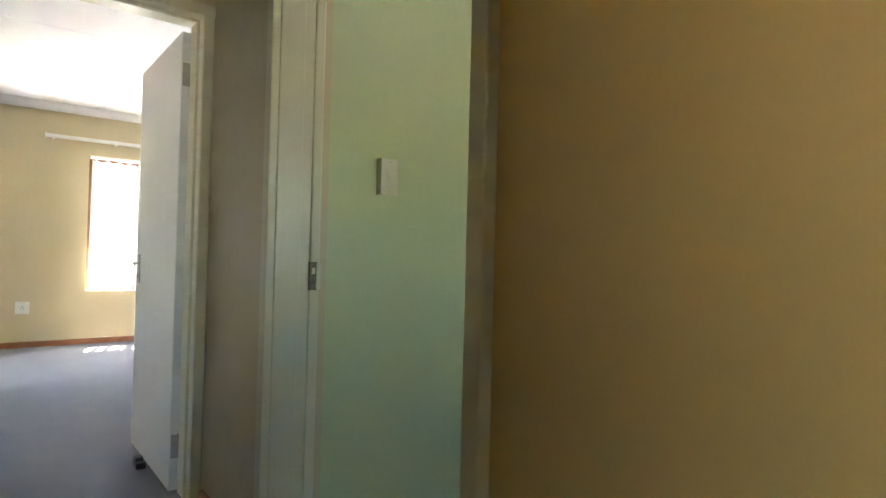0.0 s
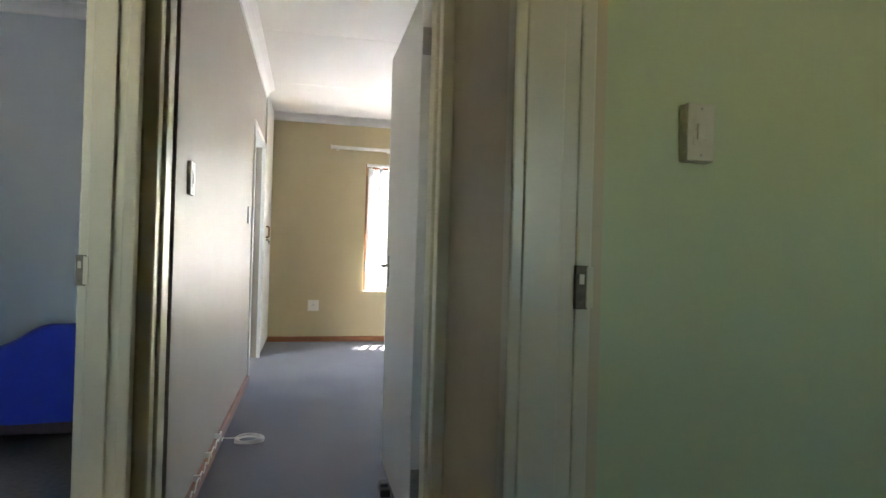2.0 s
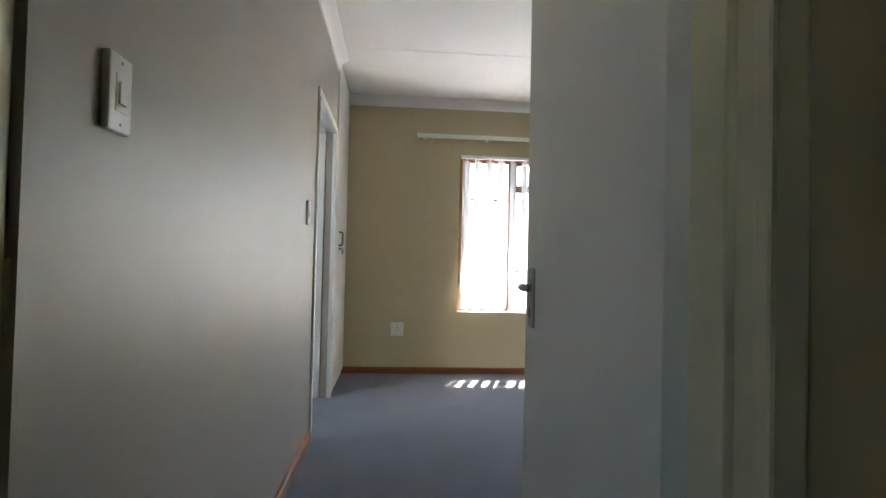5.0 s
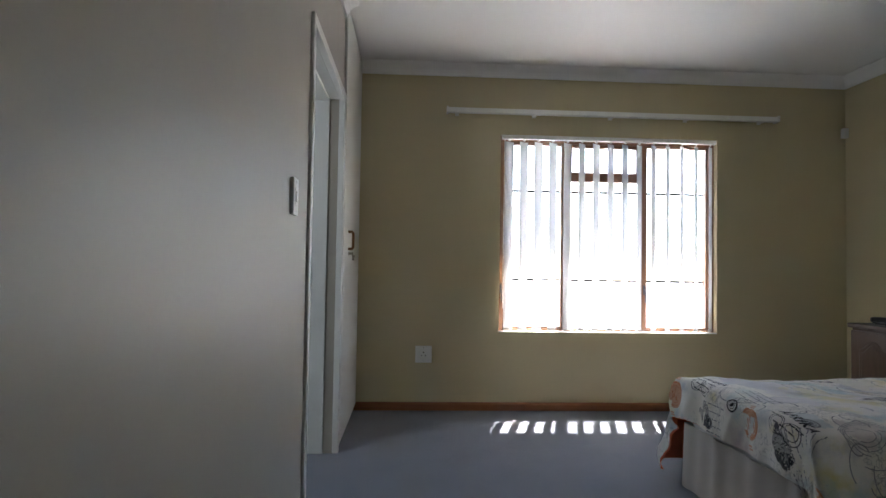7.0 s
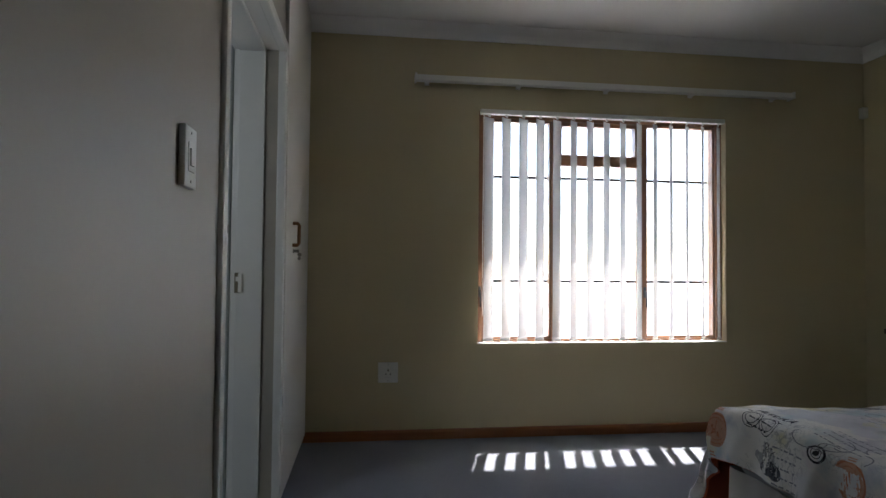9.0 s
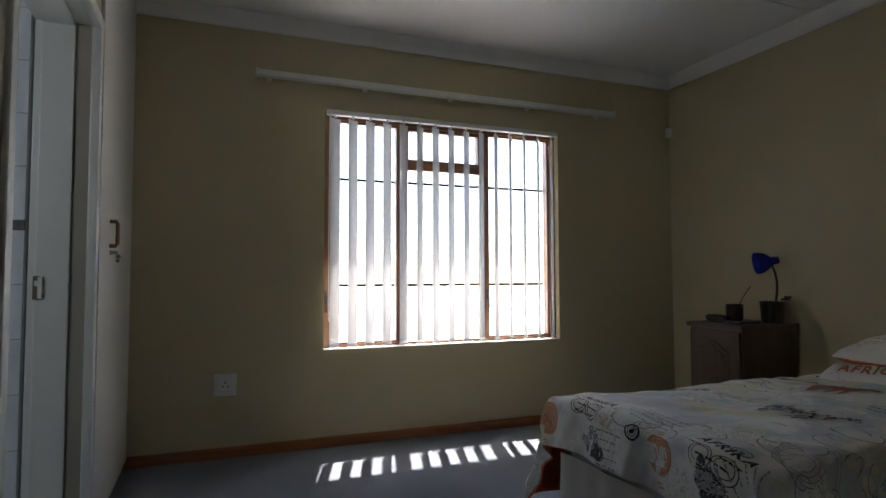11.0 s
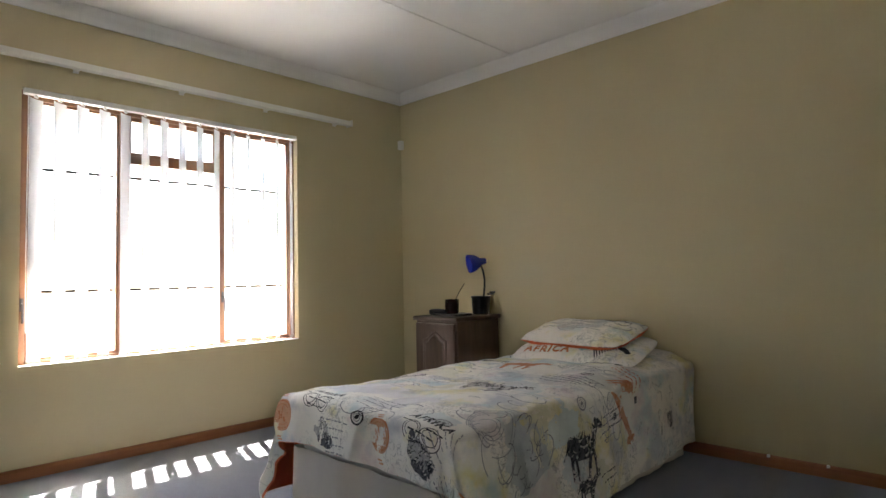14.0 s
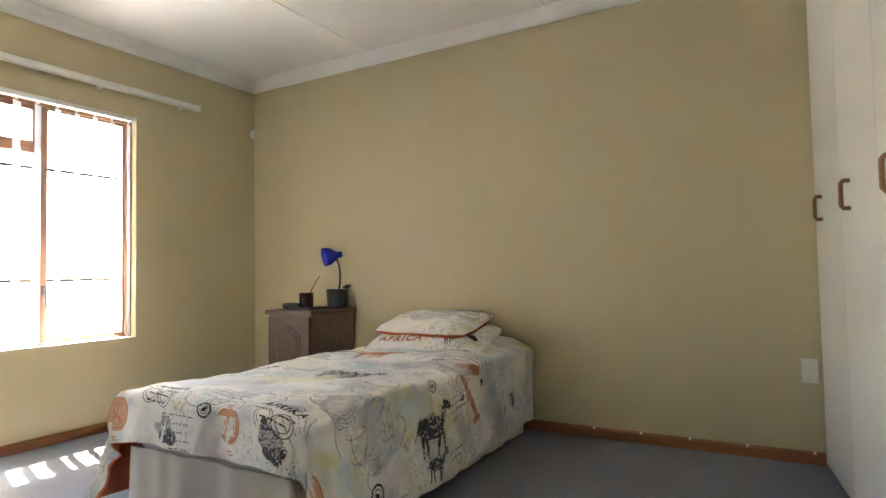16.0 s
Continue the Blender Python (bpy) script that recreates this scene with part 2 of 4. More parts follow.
def tube(bm, pts, r, n=8):
    """A round bar along points."""
    pts = [Vector(p) for p in pts]
    rings, up = [], None
    for i, p in enumerate(pts):
        d = (pts[min(i + 1, len(pts) - 1)] - pts[max(i - 1, 0)]).normalized()
        if up is None:
            up = d.orthogonal().normalized()
        up = (up - d * up.dot(d)).normalized()
        side = d.cross(up)
        rings.append([bm.verts.new(p + r * (math.cos(2 * math.pi * k / n) * up + math.sin(2 * math.pi * k / n) * side)) for k in range(n)])
    for a, b in zip(rings, rings[1:]):
        for k in range(n):
            bm.faces.new((a[k], a[(k + 1) % n], b[(k + 1) % n], b[k]))
    bm.faces.new(list(reversed(rings[0])))
    bm.faces.new(rings[-1])
    return bm


def sheet(bm, fn, nu, nv):
    """A grid surface fn(a, b) with a and b from 0 to 1."""
    vs = [[bm.verts.new(fn(i / nu, j / nv)) for j in range(nv + 1)] for i in range(nu + 1)]
    for i in range(nu):
        for j in range(nv):
            bm.faces.new((vs[i][j], vs[i + 1][j], vs[i + 1][j + 1], vs[i][j + 1]))
    return bm


def extrude_profile(bm, profile, p0, p1, out):
    """Sweeps (out, z) pairs from p0 to p1; out is the direction into the room."""
    o = Vector(out)
    a = [bm.verts.new(Vector((*p0, 0)) + o * d + Vector((0, 0, z))) for d, z in profile]
    b = [bm.verts.new(Vector((*p1, 0)) + o * d + Vector((0, 0, z))) for d, z in profile]
    k = len(profile)
    for i in range(k):
        bm.faces.new((a[i], a[(i + 1) % k], b[(i + 1) % k], b[i]))
    bm.faces.new(a)
    bm.faces.new(list(reversed(b)))
    return bm


def finish(name, bm, mat, smooth=False):
    bmesh.ops.recalc_face_normals(bm, faces=bm.faces)
    me = bpy.data.meshes.new(name)
    bm.to_mesh(me)
    bm.free()
    me.materials.append(mat)
    if smooth:
        me.polygons.foreach_set("use_smooth", [True] * len(me.polygons))
    return me


def thing(name, label, category, bm=None, mat=None, at=(0, 0, 0), group="", kind="", smooth=False):
    ob = new(name, finish(name, bm, mat, smooth) if bm else None)
    ob.location = at
    return tagged(ob, label, category, group, kind)


def part(name, bm, mat, parent, label="", smooth=False):
    ob = new(name, finish(name, bm, mat, smooth))
    ob.parent = parent
    return tagged(ob, label)


def structure(name, bm, mat, label="", category="", smooth=False):
    return thing(name, label, category or name.split("_")[0], bm, mat, kind="structure", smooth=smooth)


# ---- the shell ----
R, N, H = 3.754, 4.793, 2.554          # bedroom: east wall, window wall, ceiling height
CW, CE, CN = -0.05, 0.92, 0.859       # passage walls: west, east, warm-tinted near part
WW = 0.016                              # bedroom west wall
WX0, WX1, WZ0, WZ1 = 1.073, 2.735, 0.574, 2.048   # window opening

structure("floor", boxes((-0.165, R + 0.22, -5.7, N + 0.22, -0.12, 0.0)), CARPET, "blue-grey short pile carpet on the floor")
structure("floor_left_room", boxes((-3.7, -0.165, -2.4, 2.42, -0.12, 0.0)), GREY_FLOOR, "speckled grey floor of the neighbouring room", "floor")
structure("floor_bathroom", boxes((-2.1, -0.165, 2.43, 4.6, -0.12, -0.004)), TILE, "pale tiled bathroom floor", "floor")

structure("wall_window", boxes((-0.165, WX0, N, N + 0.22, 0, H), (WX1, R + 0.22, N, N + 0.22, 0, H), (WX0, WX1, N, N + 0.22, 0, WZ0), (WX0, WX1, N, N + 0.22, WZ1, H)),
          KHAKI, "khaki painted wall with a window opening", "wall")
structure("wall_east", boxes((R, R + 0.22, -0.06, N, 0, H)), KHAKI, "plain khaki painted plaster wall", "wall")
# west wall carries the sheen tint in its colour
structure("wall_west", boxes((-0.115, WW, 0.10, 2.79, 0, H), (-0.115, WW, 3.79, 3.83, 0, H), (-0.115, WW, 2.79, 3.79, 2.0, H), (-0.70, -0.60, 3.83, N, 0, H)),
          WEST, "khaki satin wall greyed and darkened for window sheen, with a doorway", "wall")
structure("wall_south", boxes((-0.165, -0.03, -0.06, 0.10, 0, H), (0.89, R, -0.06, 0.10, 0, H), (-0.03, 0.89, -0.06, 0.10, 2.04, H)), KHAKI, "khaki painted wall round the bedroom door", "wall")
# the gap from y -4.4 to -3.4 is unseen, added for bounced light
structure("wall_passage_west", boxes((-0.165, CW, -5.7, -4.4, 0, H), (-0.165, CW, -3.4, -1.06, 0, H), (-0.165, CW, -4.4, -3.4, 2.1, H), (-0.165, CW, -1.06, -0.12, 2.04, H), (-0.165, CW, -0.12, -0.06, 0, H)), KHAKI, "khaki passage wall with a doorway", "wall")
structure("wall_passage_east", boxes((CE, CE + 0.12, -0.90, -0.06, 0, H), (CN, CE + 0.12, -1.86, -0.90, 2.04, H)), KHAKI, "khaki passage wall with a doorway", "wall")
# same wall as above, its near part coloured as warmly lit
structure("wall_passage_east_near", boxes((CN, CE + 0.12, -5.7, -1.86, 0, H)), KHAKI_WARM_LIT, "khaki passage wall tinted golden for warm light", "wall")
# out of view: shuts the passage end off from the sky
structure("wall_passage_end", boxes((-0.165, CE + 0.12, -5.82, -5.7, 0, H)), KHAKI, "unseen khaki wall closing the passage end", "wall")
# invented room: its south opening sends only khaki bounce into the passage
structure("wall_side_room", boxes((-1.8, -1.7, -4.7, -3.1, 0, H), (-1.7, -0.165, -3.2, -3.1, 0, H), (-1.7, -1.27, -4.7, -4.6, 0, H), (-0.73, -0.165, -4.7, -4.6, 0, H),
          (-1.27, -0.73, -4.7, -4.6, 0, 0.85), (-1.27, -0.73, -4.7, -4.6, 2.03, H)), KHAKI, "unseen khaki walls added to bounce warm light into the passage", "wall")
structure("floor_side_room", boxes((-1.8, -0.165, -4.7, -3.1, -0.12, 0.0)), GREY_FLOOR, "grey floor of the unseen bounce room", "floor")
# the far south wall's opening is unseen, sized to light the green wall evenly
structure("wall_green_room", boxes((CE + 0.12, 2.8, -0.82, -0.70, 0, H), (2.68, 2.8, -4.2, -0.82, 0, H), (CE + 0.12, 1.62, -4.32, -4.2, 0, H), (2.08, 2.8, -4.32, -4.2, 0, H),
          (1.62, 2.08, -4.32, -4.2, 0, 1.24), (1.62, 2.08, -4.32, -4.2, 1.76, H)), GREEN, "pale green painted walls of the small room", "wall")
structure("floor_green_room", boxes((CE + 0.12, 2.8, -4.32, -0.70, -0.12, -0.004)), GREY_FLOOR, "grey floor of the small green room", "floor")
# the south opening is assumed, set to light the bed and far wall only
structure("wall_left_room", boxes((-3.7, -0.165, 2.2, 2.32, 0, H), (-3.7, -2.0, -2.4, -2.28, 0, H), (-1.4, -0.165, -2.4, -2.28, 0, H), (-3.7, -3.58, -2.28, 2.2, 0, H),
          (-2.0, -1.4, -2.4, -2.28, 0, 1.0), (-2.0, -1.4, -2.4, -2.28, 1.9, H), (-0.175, -0.165, -2.28, -1.06, 0, H), (-0.175, -0.165, -0.10, 2.2, 0, H)), PALE_BLUE, "pale blue-grey walls of the next room", "wall")
# the south opening is unseen, made for the added bathroom lamp
structure("wall_bathroom", boxes((-2.1, -0.20, 3.802, 3.83, 0, H), (-2.1, -1.5, 2.43, 2.53, 0, H), (-0.9, -0.115, 2.43, 2.53, 0, H), (-2.1, -2.0, 2.53, 3.802, 0, H),
          (-1.5, -0.9, 2.43, 2.53, 0, 1.4), (-1.5, -0.9, 2.43, 2.53, 2.0, H)), GROUT, "white tiled bathroom walls", "wall")

# ceiling of boards with open joints
bm = boxes((-3.7, R + 0.22, -5.82, N + 0.22, H + 0.012, H + 0.10))
ys = [-5.8, -4.6, -3.25, -1.74, -0.42, 0.90, 2.225, 3.545, N + 0.2]
for a, b in zip(ys, ys[1:]):
    box(bm, -3.7, R + 0.2, a + 0.0045, b - 0.0045, H, H + 0.012)
structure("ceiling", bm, WHITE, "white painted ceiling boards with fine joints")

COVE = [(0.0, H - 0.082), (0.012, H - 0.082)] + [(0.075 - 0.063 * math.cos(radians(a)), H - 0.082 + 0.07 * math.sin(radians(a)) * 1.0) for a in (15, 35, 55, 75)] + [(0.078, H - 0.006), (0.078, H), (0.0, H)]
bm = bmesh.new()
extrude_profile(bm, COVE, (0.0, N), (R, N), (0, -1, 0))
extrude_profile(bm, COVE, (R, 0.89), (R, N - 0.005), (-1, 0, 0))
extrude_profile(bm, COVE, (WW, 0.10), (WW, 3.83), (1, 0, 0))
structure("cornice", bm, WHITE, "white coved plaster cornice", "cornice")
bm = bmesh.new()
extrude_profile(bm, COVE, (-3.58, 2.2), (-0.175, 2.2), (0, -1, 0))
structure("cornice_left_room", bm, WHITE, "white coved cornice in the next room", "cornice")

SK = [(0.0, 0.0), (0.018, 0.0), (0.018, 0.046), (0.012, 0.056), (0.0, 0.059)]
for nm, p0, p1, o in (("baseboard_window", (0.0, N), (R, N), (0, -1, 0)), ("baseboard_east", (R, 0.905), (R, N - 0.02), (-1, 0, 0)), ("baseboard_west", (WW, 0.12), (WW, 2.735), (1, 0, 0)),
                      ("baseboard_passage", (CE, -0.88), (CE, -0.09), (-1, 0, 0)), ("baseboard_passage_near", (CN, -5.7), (CN, -1.88), (-1, 0, 0))):
    bm = bmesh.new()
    extrude_profile(bm, SK, p0, p1, o)
    structure(nm, bm, SKIRT, "red-brown varnished wooden skirting board", "baseboard")

# small white cable clips on the skirting beside the bed
for y in (0.95, 1.24, 1.51, 1.76, 2.02):
    part("cable_clip", boxes((R - 0.026, R - 0.010, y - 0.006, y + 0.006, 0.050, 0.063), bevel=0.002), WHITE, bpy.data.objects["baseboard_east"], "small white clip")

# ---- door frames ----


def steel_frame(name, label, along, start, end, face_a, face_b, top, leaf_side=1, wide=0.045, paint=CREAM):
    """A pressed steel frame in a wall. along: 'x' or 'y', the run of the wall; faces: the wall's two sides."""
    root = thing(name, label, "door frame", kind="structure")

    def put(bm, a0, a1, f0, f1, z0, z1, bev=0.006):
        if along == "y":
            box(bm, f0, f1, a0, a1, z0, z1, bev)
        else:
            box(bm, a0, a1, f0, f1, z0, z1, bev)
    lip, st = 0.014, 0.007
    lo, hi = min(face_a, face_b), max(face_a, face_b)
    mid = lo + (hi - lo) * (0.62 if leaf_side > 0 else 0.38)
    for nm, a, s, w in (("jamb", start, 1, 0.045), ("jamb", end, -1, wide)):
        bm = bmesh.new()
        if w > 0.1:
            put(bm, *sorted((a, a + s * 0.05)), lo - lip - 0.012, lo + 0.02, 0, top + 0.02, 0.010)
        put(bm, *sorted((a, a + s * w)), lo - lip, lo + 0.02, 0, top)
        put(bm, *sorted((a, a + s * w)), hi - 0.02, hi + lip, 0, top)
        put(bm, *sorted((a + s * 0.004, a + s * (w - 0.006))), lo, hi, 0, top - 0.004, 0.002)
        r0, r1 = (lo + 0.01, mid) if leaf_side > 0 else (mid, hi - 0.01)
        put(bm, *sorted((a + s * 0.02, a + s * (w + st))), r0, r1, 0, top - 0.045, 0.004)
        part(nm, bm, paint, root)
    w = 0.045
    bm = bmesh.new()
    put(bm, start - 0.002, end + 0.002, lo - lip - 0.002, lo + 0.02, top - w, top + 0.003)
    put(bm, start - 0.002, end + 0.002, hi - 0.02, hi + lip + 0.002, top - w, top + 0.003)
    put(bm, start + 0.03, end - 0.03, lo, hi, top - w + 0.006, top - 0.004, 0.002)
    r0, r1 = (lo + 0.01, mid) if leaf_side > 0 else (mid, hi - 0.01)
    put(bm, start + 0.03, end - 0.03, r0, r1, top - w - st, top - 0.01, 0.004)
    part("head", bm, paint, root)
    return root


f1 = steel_frame("door_frame_bedroom", "cream painted steel door frame of the bedroom", "x", -0.045, 0.918, -0.06, 0.10, 2.06, leaf_side=-1)
f2 = steel_frame("door_frame_left_room", "cream painted steel door frame of the next room", "y", -1.06, -0.115, -0.165, CW, 2.06)
f3 = steel_frame("door_frame_green_room", "cream painted steel door frame of the green room", "y", -1.870, -0.884, 0.845, 0.99, 2.06)
f4 = steel_frame("door_frame_bathroom", "white painted steel door frame of the bathroom", "y", 2.735, 3.83, -0.175, WW, 2.025, paint=DOOR_WHITE)


def strike_plate(parent, x0, x1, y0, y1, z, turn):
    """A brown block for the recess's shade on the jamb, with a small bent steel keep."""
    part("strike_recess", boxes((x0, x1, y0, y1, z - 0.043, z + 0.043), bevel=0.001), HOLE_SHADE, parent, "brown block for the shade of the strike recess")
    cx, cy = (x0 + x1) / 2, (y0 + y1) / 2
    bm = bmesh.new()
    if turn == "y":
        box(bm, x1 - 0.004, x1 + 0.010, y0 - 0.003, y1 + 0.004, z - 0.040, z + 0.040, 0.001)
        box(bm, x0 + 0.006, x0 + 0.016, y0 - 0.003, y1 + 0.004, z + 0.006, z + 0.026, 0.001)
    else:
        box(bm, x0 - 0.003, x1 + 0.004, y1 - 0.006, y1 + 0.01, z - 0.045, z + 0.045, 0.001)
    part("strike_plate", bm, DOOR_WHITE if parent is f4 else CREAM, parent, "paint-spattered strike plate")


strike_plate(f2, -0.182, -0.158, -0.166, -0.158, 0.955, "y")
strike_plate(f3, 0.967, 0.992, -0.938, -0.926, 0.972, "y")
strike_plate(f1, -0.002, 0.004, 0.075, 0.098, 0.97, "x")
strike_plate(f4, -0.168, -0.148, 3.770, 3.778, 0.975, "y")

# ---- bedroom door, standing open ----
door = thing("door_1", "white painted flush bedroom door standing open", "door", at=(0.875, 0.085, 0))
part("leaf", boxes((-0.044, -0.004, 0.0, 0.80, 0.012, 1.985), bevel=0.003), DOOR_WHITE, door)
for z in (0.20, 1.80):
    bm = boxes((-0.040, 0.0, -0.004, 0.004, z - 0.05, z + 0.05))
    lathe(bm, [(0.007, -0.05), (0.007, 0.05)], (0.004, -0.006, z), 10)
    for k in (-0.03, 0.0, 0.03):
        lathe(bm, [(0.004, 0), (0.0035, 0.002), (0.0, 0.0025)], (0, 0, 0), 8, Matrix.Translation((-0.022, -0.004, z + k)) @ Matrix.Rotation(radians(90), 4, "X"))
    part("hinge", bm, STEEL, door, "steel butt hinge")
for s in (-1, 1):
    x = -0.044 if s < 0 else -0.004
    bm = boxes((min(x, x + s * 0.006), max(x, x + s * 0.006), 0.698, 0.752, 0.864, 1.014), bevel=0.003)
    hd = part("handle_plate", bm, STEEL, door, "satin steel handle plate")
    bm = bmesh.new()
    tube(bm, [(x, 0.727, 0.966), (x + s * 0.022, 0.727, 0.966), (x + s * 0.032, 0.722, 0.966), (x + s * 0.034, 0.70, 0.966), (x + s * 0.033, 0.645, 0.964)], 0.0085, 10)
    part("lever", bm, STEEL, hd, "steel lever handle", True)
    part("keyhole", boxes((min(x + s * 0.006, x + s * 0.008), max(x + s * 0.006, x + s * 0.008), 0.722, 0.731, 0.888, 0.912)), HOLE_SHADE, hd)
part("latch", boxes((-0.034, -0.014, 0.7995, 0.803, 0.92, 1.05)), STEEL, door, "steel latch plate on the door edge")

bm = bmesh.new()
box(bm, -0.022, 0.022, -0.045, 0.045, 0.0, 0.03, 0.006)
box(bm, -0.018, 0.018, -0.010, 0.045, 0.026, 0.045, 0.006)
thing("door_stop", "black rubber wedge holding the open bedroom door", "door stop", bm, BLACK, (0.798, 0.50, 0))

# ---- switches and sockets ----


def face_plate(name, label, category, at, rz, w, h, kind="switch", mat=None):
    """A moulded plate on a wall that faces local -y."""
    mat = mat or PLASTIC
    root = thing(name, label, category, at=at)
    root.rotation_euler = (0, 0, radians(rz))
    part("plate", boxes((-w / 2, w / 2, -0.014, 0.0, -h / 2, h / 2), bevel=0.004), mat, root)
    if kind == "switch":
        part("rocker", boxes((-0.012, 0.012, -0.019, -0.013, -0.018, 0.018), bevel=0.002), mat, root)
        part("rocker_surround", boxes((-0.020, 0.020, -0.0155, -0.013, -0.030, 0.030), bevel=0.001), mat, root)
    elif kind == "socket":
        # pin holes are raised discs in the shade colour, not cut
        for dx, dz, r in ((0.0, 0.014, 0.0055), (-0.013, -0.008, 0.0045), (0.013, -0.008, 0.0045)):
            bm = bmesh.new()
            lathe(bm, [(r, 0.0), (r, 0.0022)], (0, 0, 0), 12, Matrix.Translation((dx, -0.0135, dz)) @ Matrix.Rotation(radians(90), 4, "X"))
            part("pin_hole", bm, HOLE_SHADE, root, "dark disc for the shade in a pin hole")
        part("rocker", boxes((0.030, 0.046, -0.018, -0.013, 0.012, 0.040), bevel=0.002), mat, root)
        part("raised_ring", boxes((-0.030, 0.024, -0.0156, -0.013, -0.028, 0.032), bevel=0.006), mat, root)
    else:
        part("centre_line", boxes((-0.002, 0.002, -0.0155, -0.013, -0.03, 0.03)), mat, root)
    for dz in (-h * 0.4, h * 0.4):
        bm = bmesh.new()
        lathe(bm, [(0.003, 0), (0.003, 0.0012)], (0, 0, 0), 8, Matrix.Translation((0, -0.0137, dz)) @ Matrix.Rotation(radians(90), 4, "X"))
        part("screw", bm, STEEL, root)
    return root


face_plate("light_switch", "white plastic light switch beside the bedroom door", "light switch", (WW, 0.322, 1.282), 90, 0.078, 0.125)
face_plate("light_switch", "white plastic light switch beside the bathroom doorway", "light switch", (WW, 2.45, 1.270), 90, 0.078, 0.125)
green_switch = face_plate("light_switch", "pale plastic light switch on the green wall", "light switch", (1.303, -0.836, 1.319), 0, 0.070, 0.130, mat=TINTED_PLASTIC)
part("backing_box", boxes((-0.036, 0.034, -0.001, 0.016, -0.066, 0.064), bevel=0.003), TINTED_PLASTIC, green_switch)
face_plate("wall_socket", "white square plug socket below the curtain rail", "wall socket", (0.521, N, 0.407), 0, 0.120, 0.122, "socket")
face_plate("wall_socket", "white blank outlet plate beside the fitted cupboards", "wall socket", (R, 0.955, 0.448), -90, 0.070, 0.118, "blank")
bm = boxes((-0.02, 0.02, -0.02, 0.02, -0.038, 0.038), bevel=0.008)
s = thing("alarm_sensor", "small white alarm sensor in the wall corner", "sensor", at=(R - 0.02, N - 0.02, 2.125))
part("housing", bm, PLASTIC, s)
part("lens", boxes((-0.024, 0.0, -0.024, 0.0, -0.026, -0.004), bevel=0.004), PLASTIC, s)

# ---- window ----
win = thing("window_1", "varnished wooden window frame with a small top vent", "window", kind="structure")
FY = N + 0.085
MX = (1.584, 2.179)


def bar(x0, x1, z0, z1, name="window_frame", y0=FY - 0.035, y1=FY + 0.035, parent=None):
    return part(name, boxes((x0, x1, y0, y1, z0, z1), bevel=0.005), MERANTI, parent or win)


bar(WX0, WX0 + 0.036, WZ0, WZ1)
bar(WX1 - 0.045, WX1, WZ0, WZ1)
bar(WX0 + 0.036, WX1 - 0.045, WZ0, WZ0 + 0.024)
bar(WX0 + 0.036, WX1 - 0.045, WZ1 - 0.05, WZ1)
for mx in MX:
    bar(mx - 0.022, mx + 0.022, WZ0 + 0.024, WZ1 - 0.05, "mullion")
bar(MX[0] + 0.022, MX[1] - 0.022, 1.712, 1.760, "transom")
cols = [WX0 + 0.036, MX[0] - 0.022, MX[0] + 0.022, MX[1] - 0.022, MX[1] + 0.022, WX1 - 0.045]
for k, (a, b, z0, z1) in enumerate(((cols[0], cols[1], WZ0 + 0.024, WZ1 - 0.05), (cols[2], cols[3], WZ0 + 0.024, 1.712), (cols[2], cols[3], 1.760, WZ1 - 0.05), (cols[4], cols[5], WZ0 + 0.024, WZ1 - 0.05))):
    if k in (0, 2, 3):
        t = 0.026 if k == 2 else 0.014
        sash = part("sash", boxes((a + 0.002, a + t, FY - 0.025, FY + 0.025, z0, z1), (b - t, b - 0.002, FY - 0.025, FY + 0.025, z0, z1),
                                  (a + t, b - t, FY - 0.025, FY + 0.025, z0, z0 + t), (a + t, b - t, FY - 0.025, FY + 0.025, z1 - t, z1), bevel=0.003), MERANTI, win)
    pane = part("pane", boxes((a + 0.004, b - 0.004, FY - 0.002, FY + 0.002, z0 + 0.004, z1 - 0.004)), GLASS, win)
    pane.visible_shadow = False
for x in (MX[1] + 0.012, WX0 + 0.02):
    bm = boxes((x - 0.008, x + 0.008, FY - 0.045, FY - 0.034, 0.86, 0.93), bevel=0.002)
    tube(bm, [(x, FY - 0.045, 0.90), (x, FY - 0.065, 0.90), (x, FY - 0.066, 0.80)], 0.006, 8)
    part("window_latch", bm, DARK_METAL, win, "dark metal casement latch", True)
part("window_sill", boxes((WX0 + 0.002, WX1 - 0.002, N - 0.004, FY - 0.036, WZ0, WZ0 + 0.006), bevel=0.002), WHITE, win, "white painted sill")

guard = thing("burglar_bars", "thin dark steel burglar bars outside the window", "burglar bars")
for z in (0.960, 1.655):
    part("crossbar", boxes((WX0 - 0.05, WX1 + 0.05, N + 0.222, N + 0.230, z - 0.009, z + 0.009)), DARK_METAL, guard)

# vertical blind
blind = thing("vertical_blind", "white fabric vertical blind with its slats half open", "window blind")
part("headrail", boxes((WX0 + 0.01, WX1 - 0.01, N - 0.012, N + 0.028, WZ1 - 0.034, WZ1 - 0.004), bevel=0.004), PLASTIC, blind)
NS, AY = 15, N - 0.004
rs = random.Random(4)
first = None
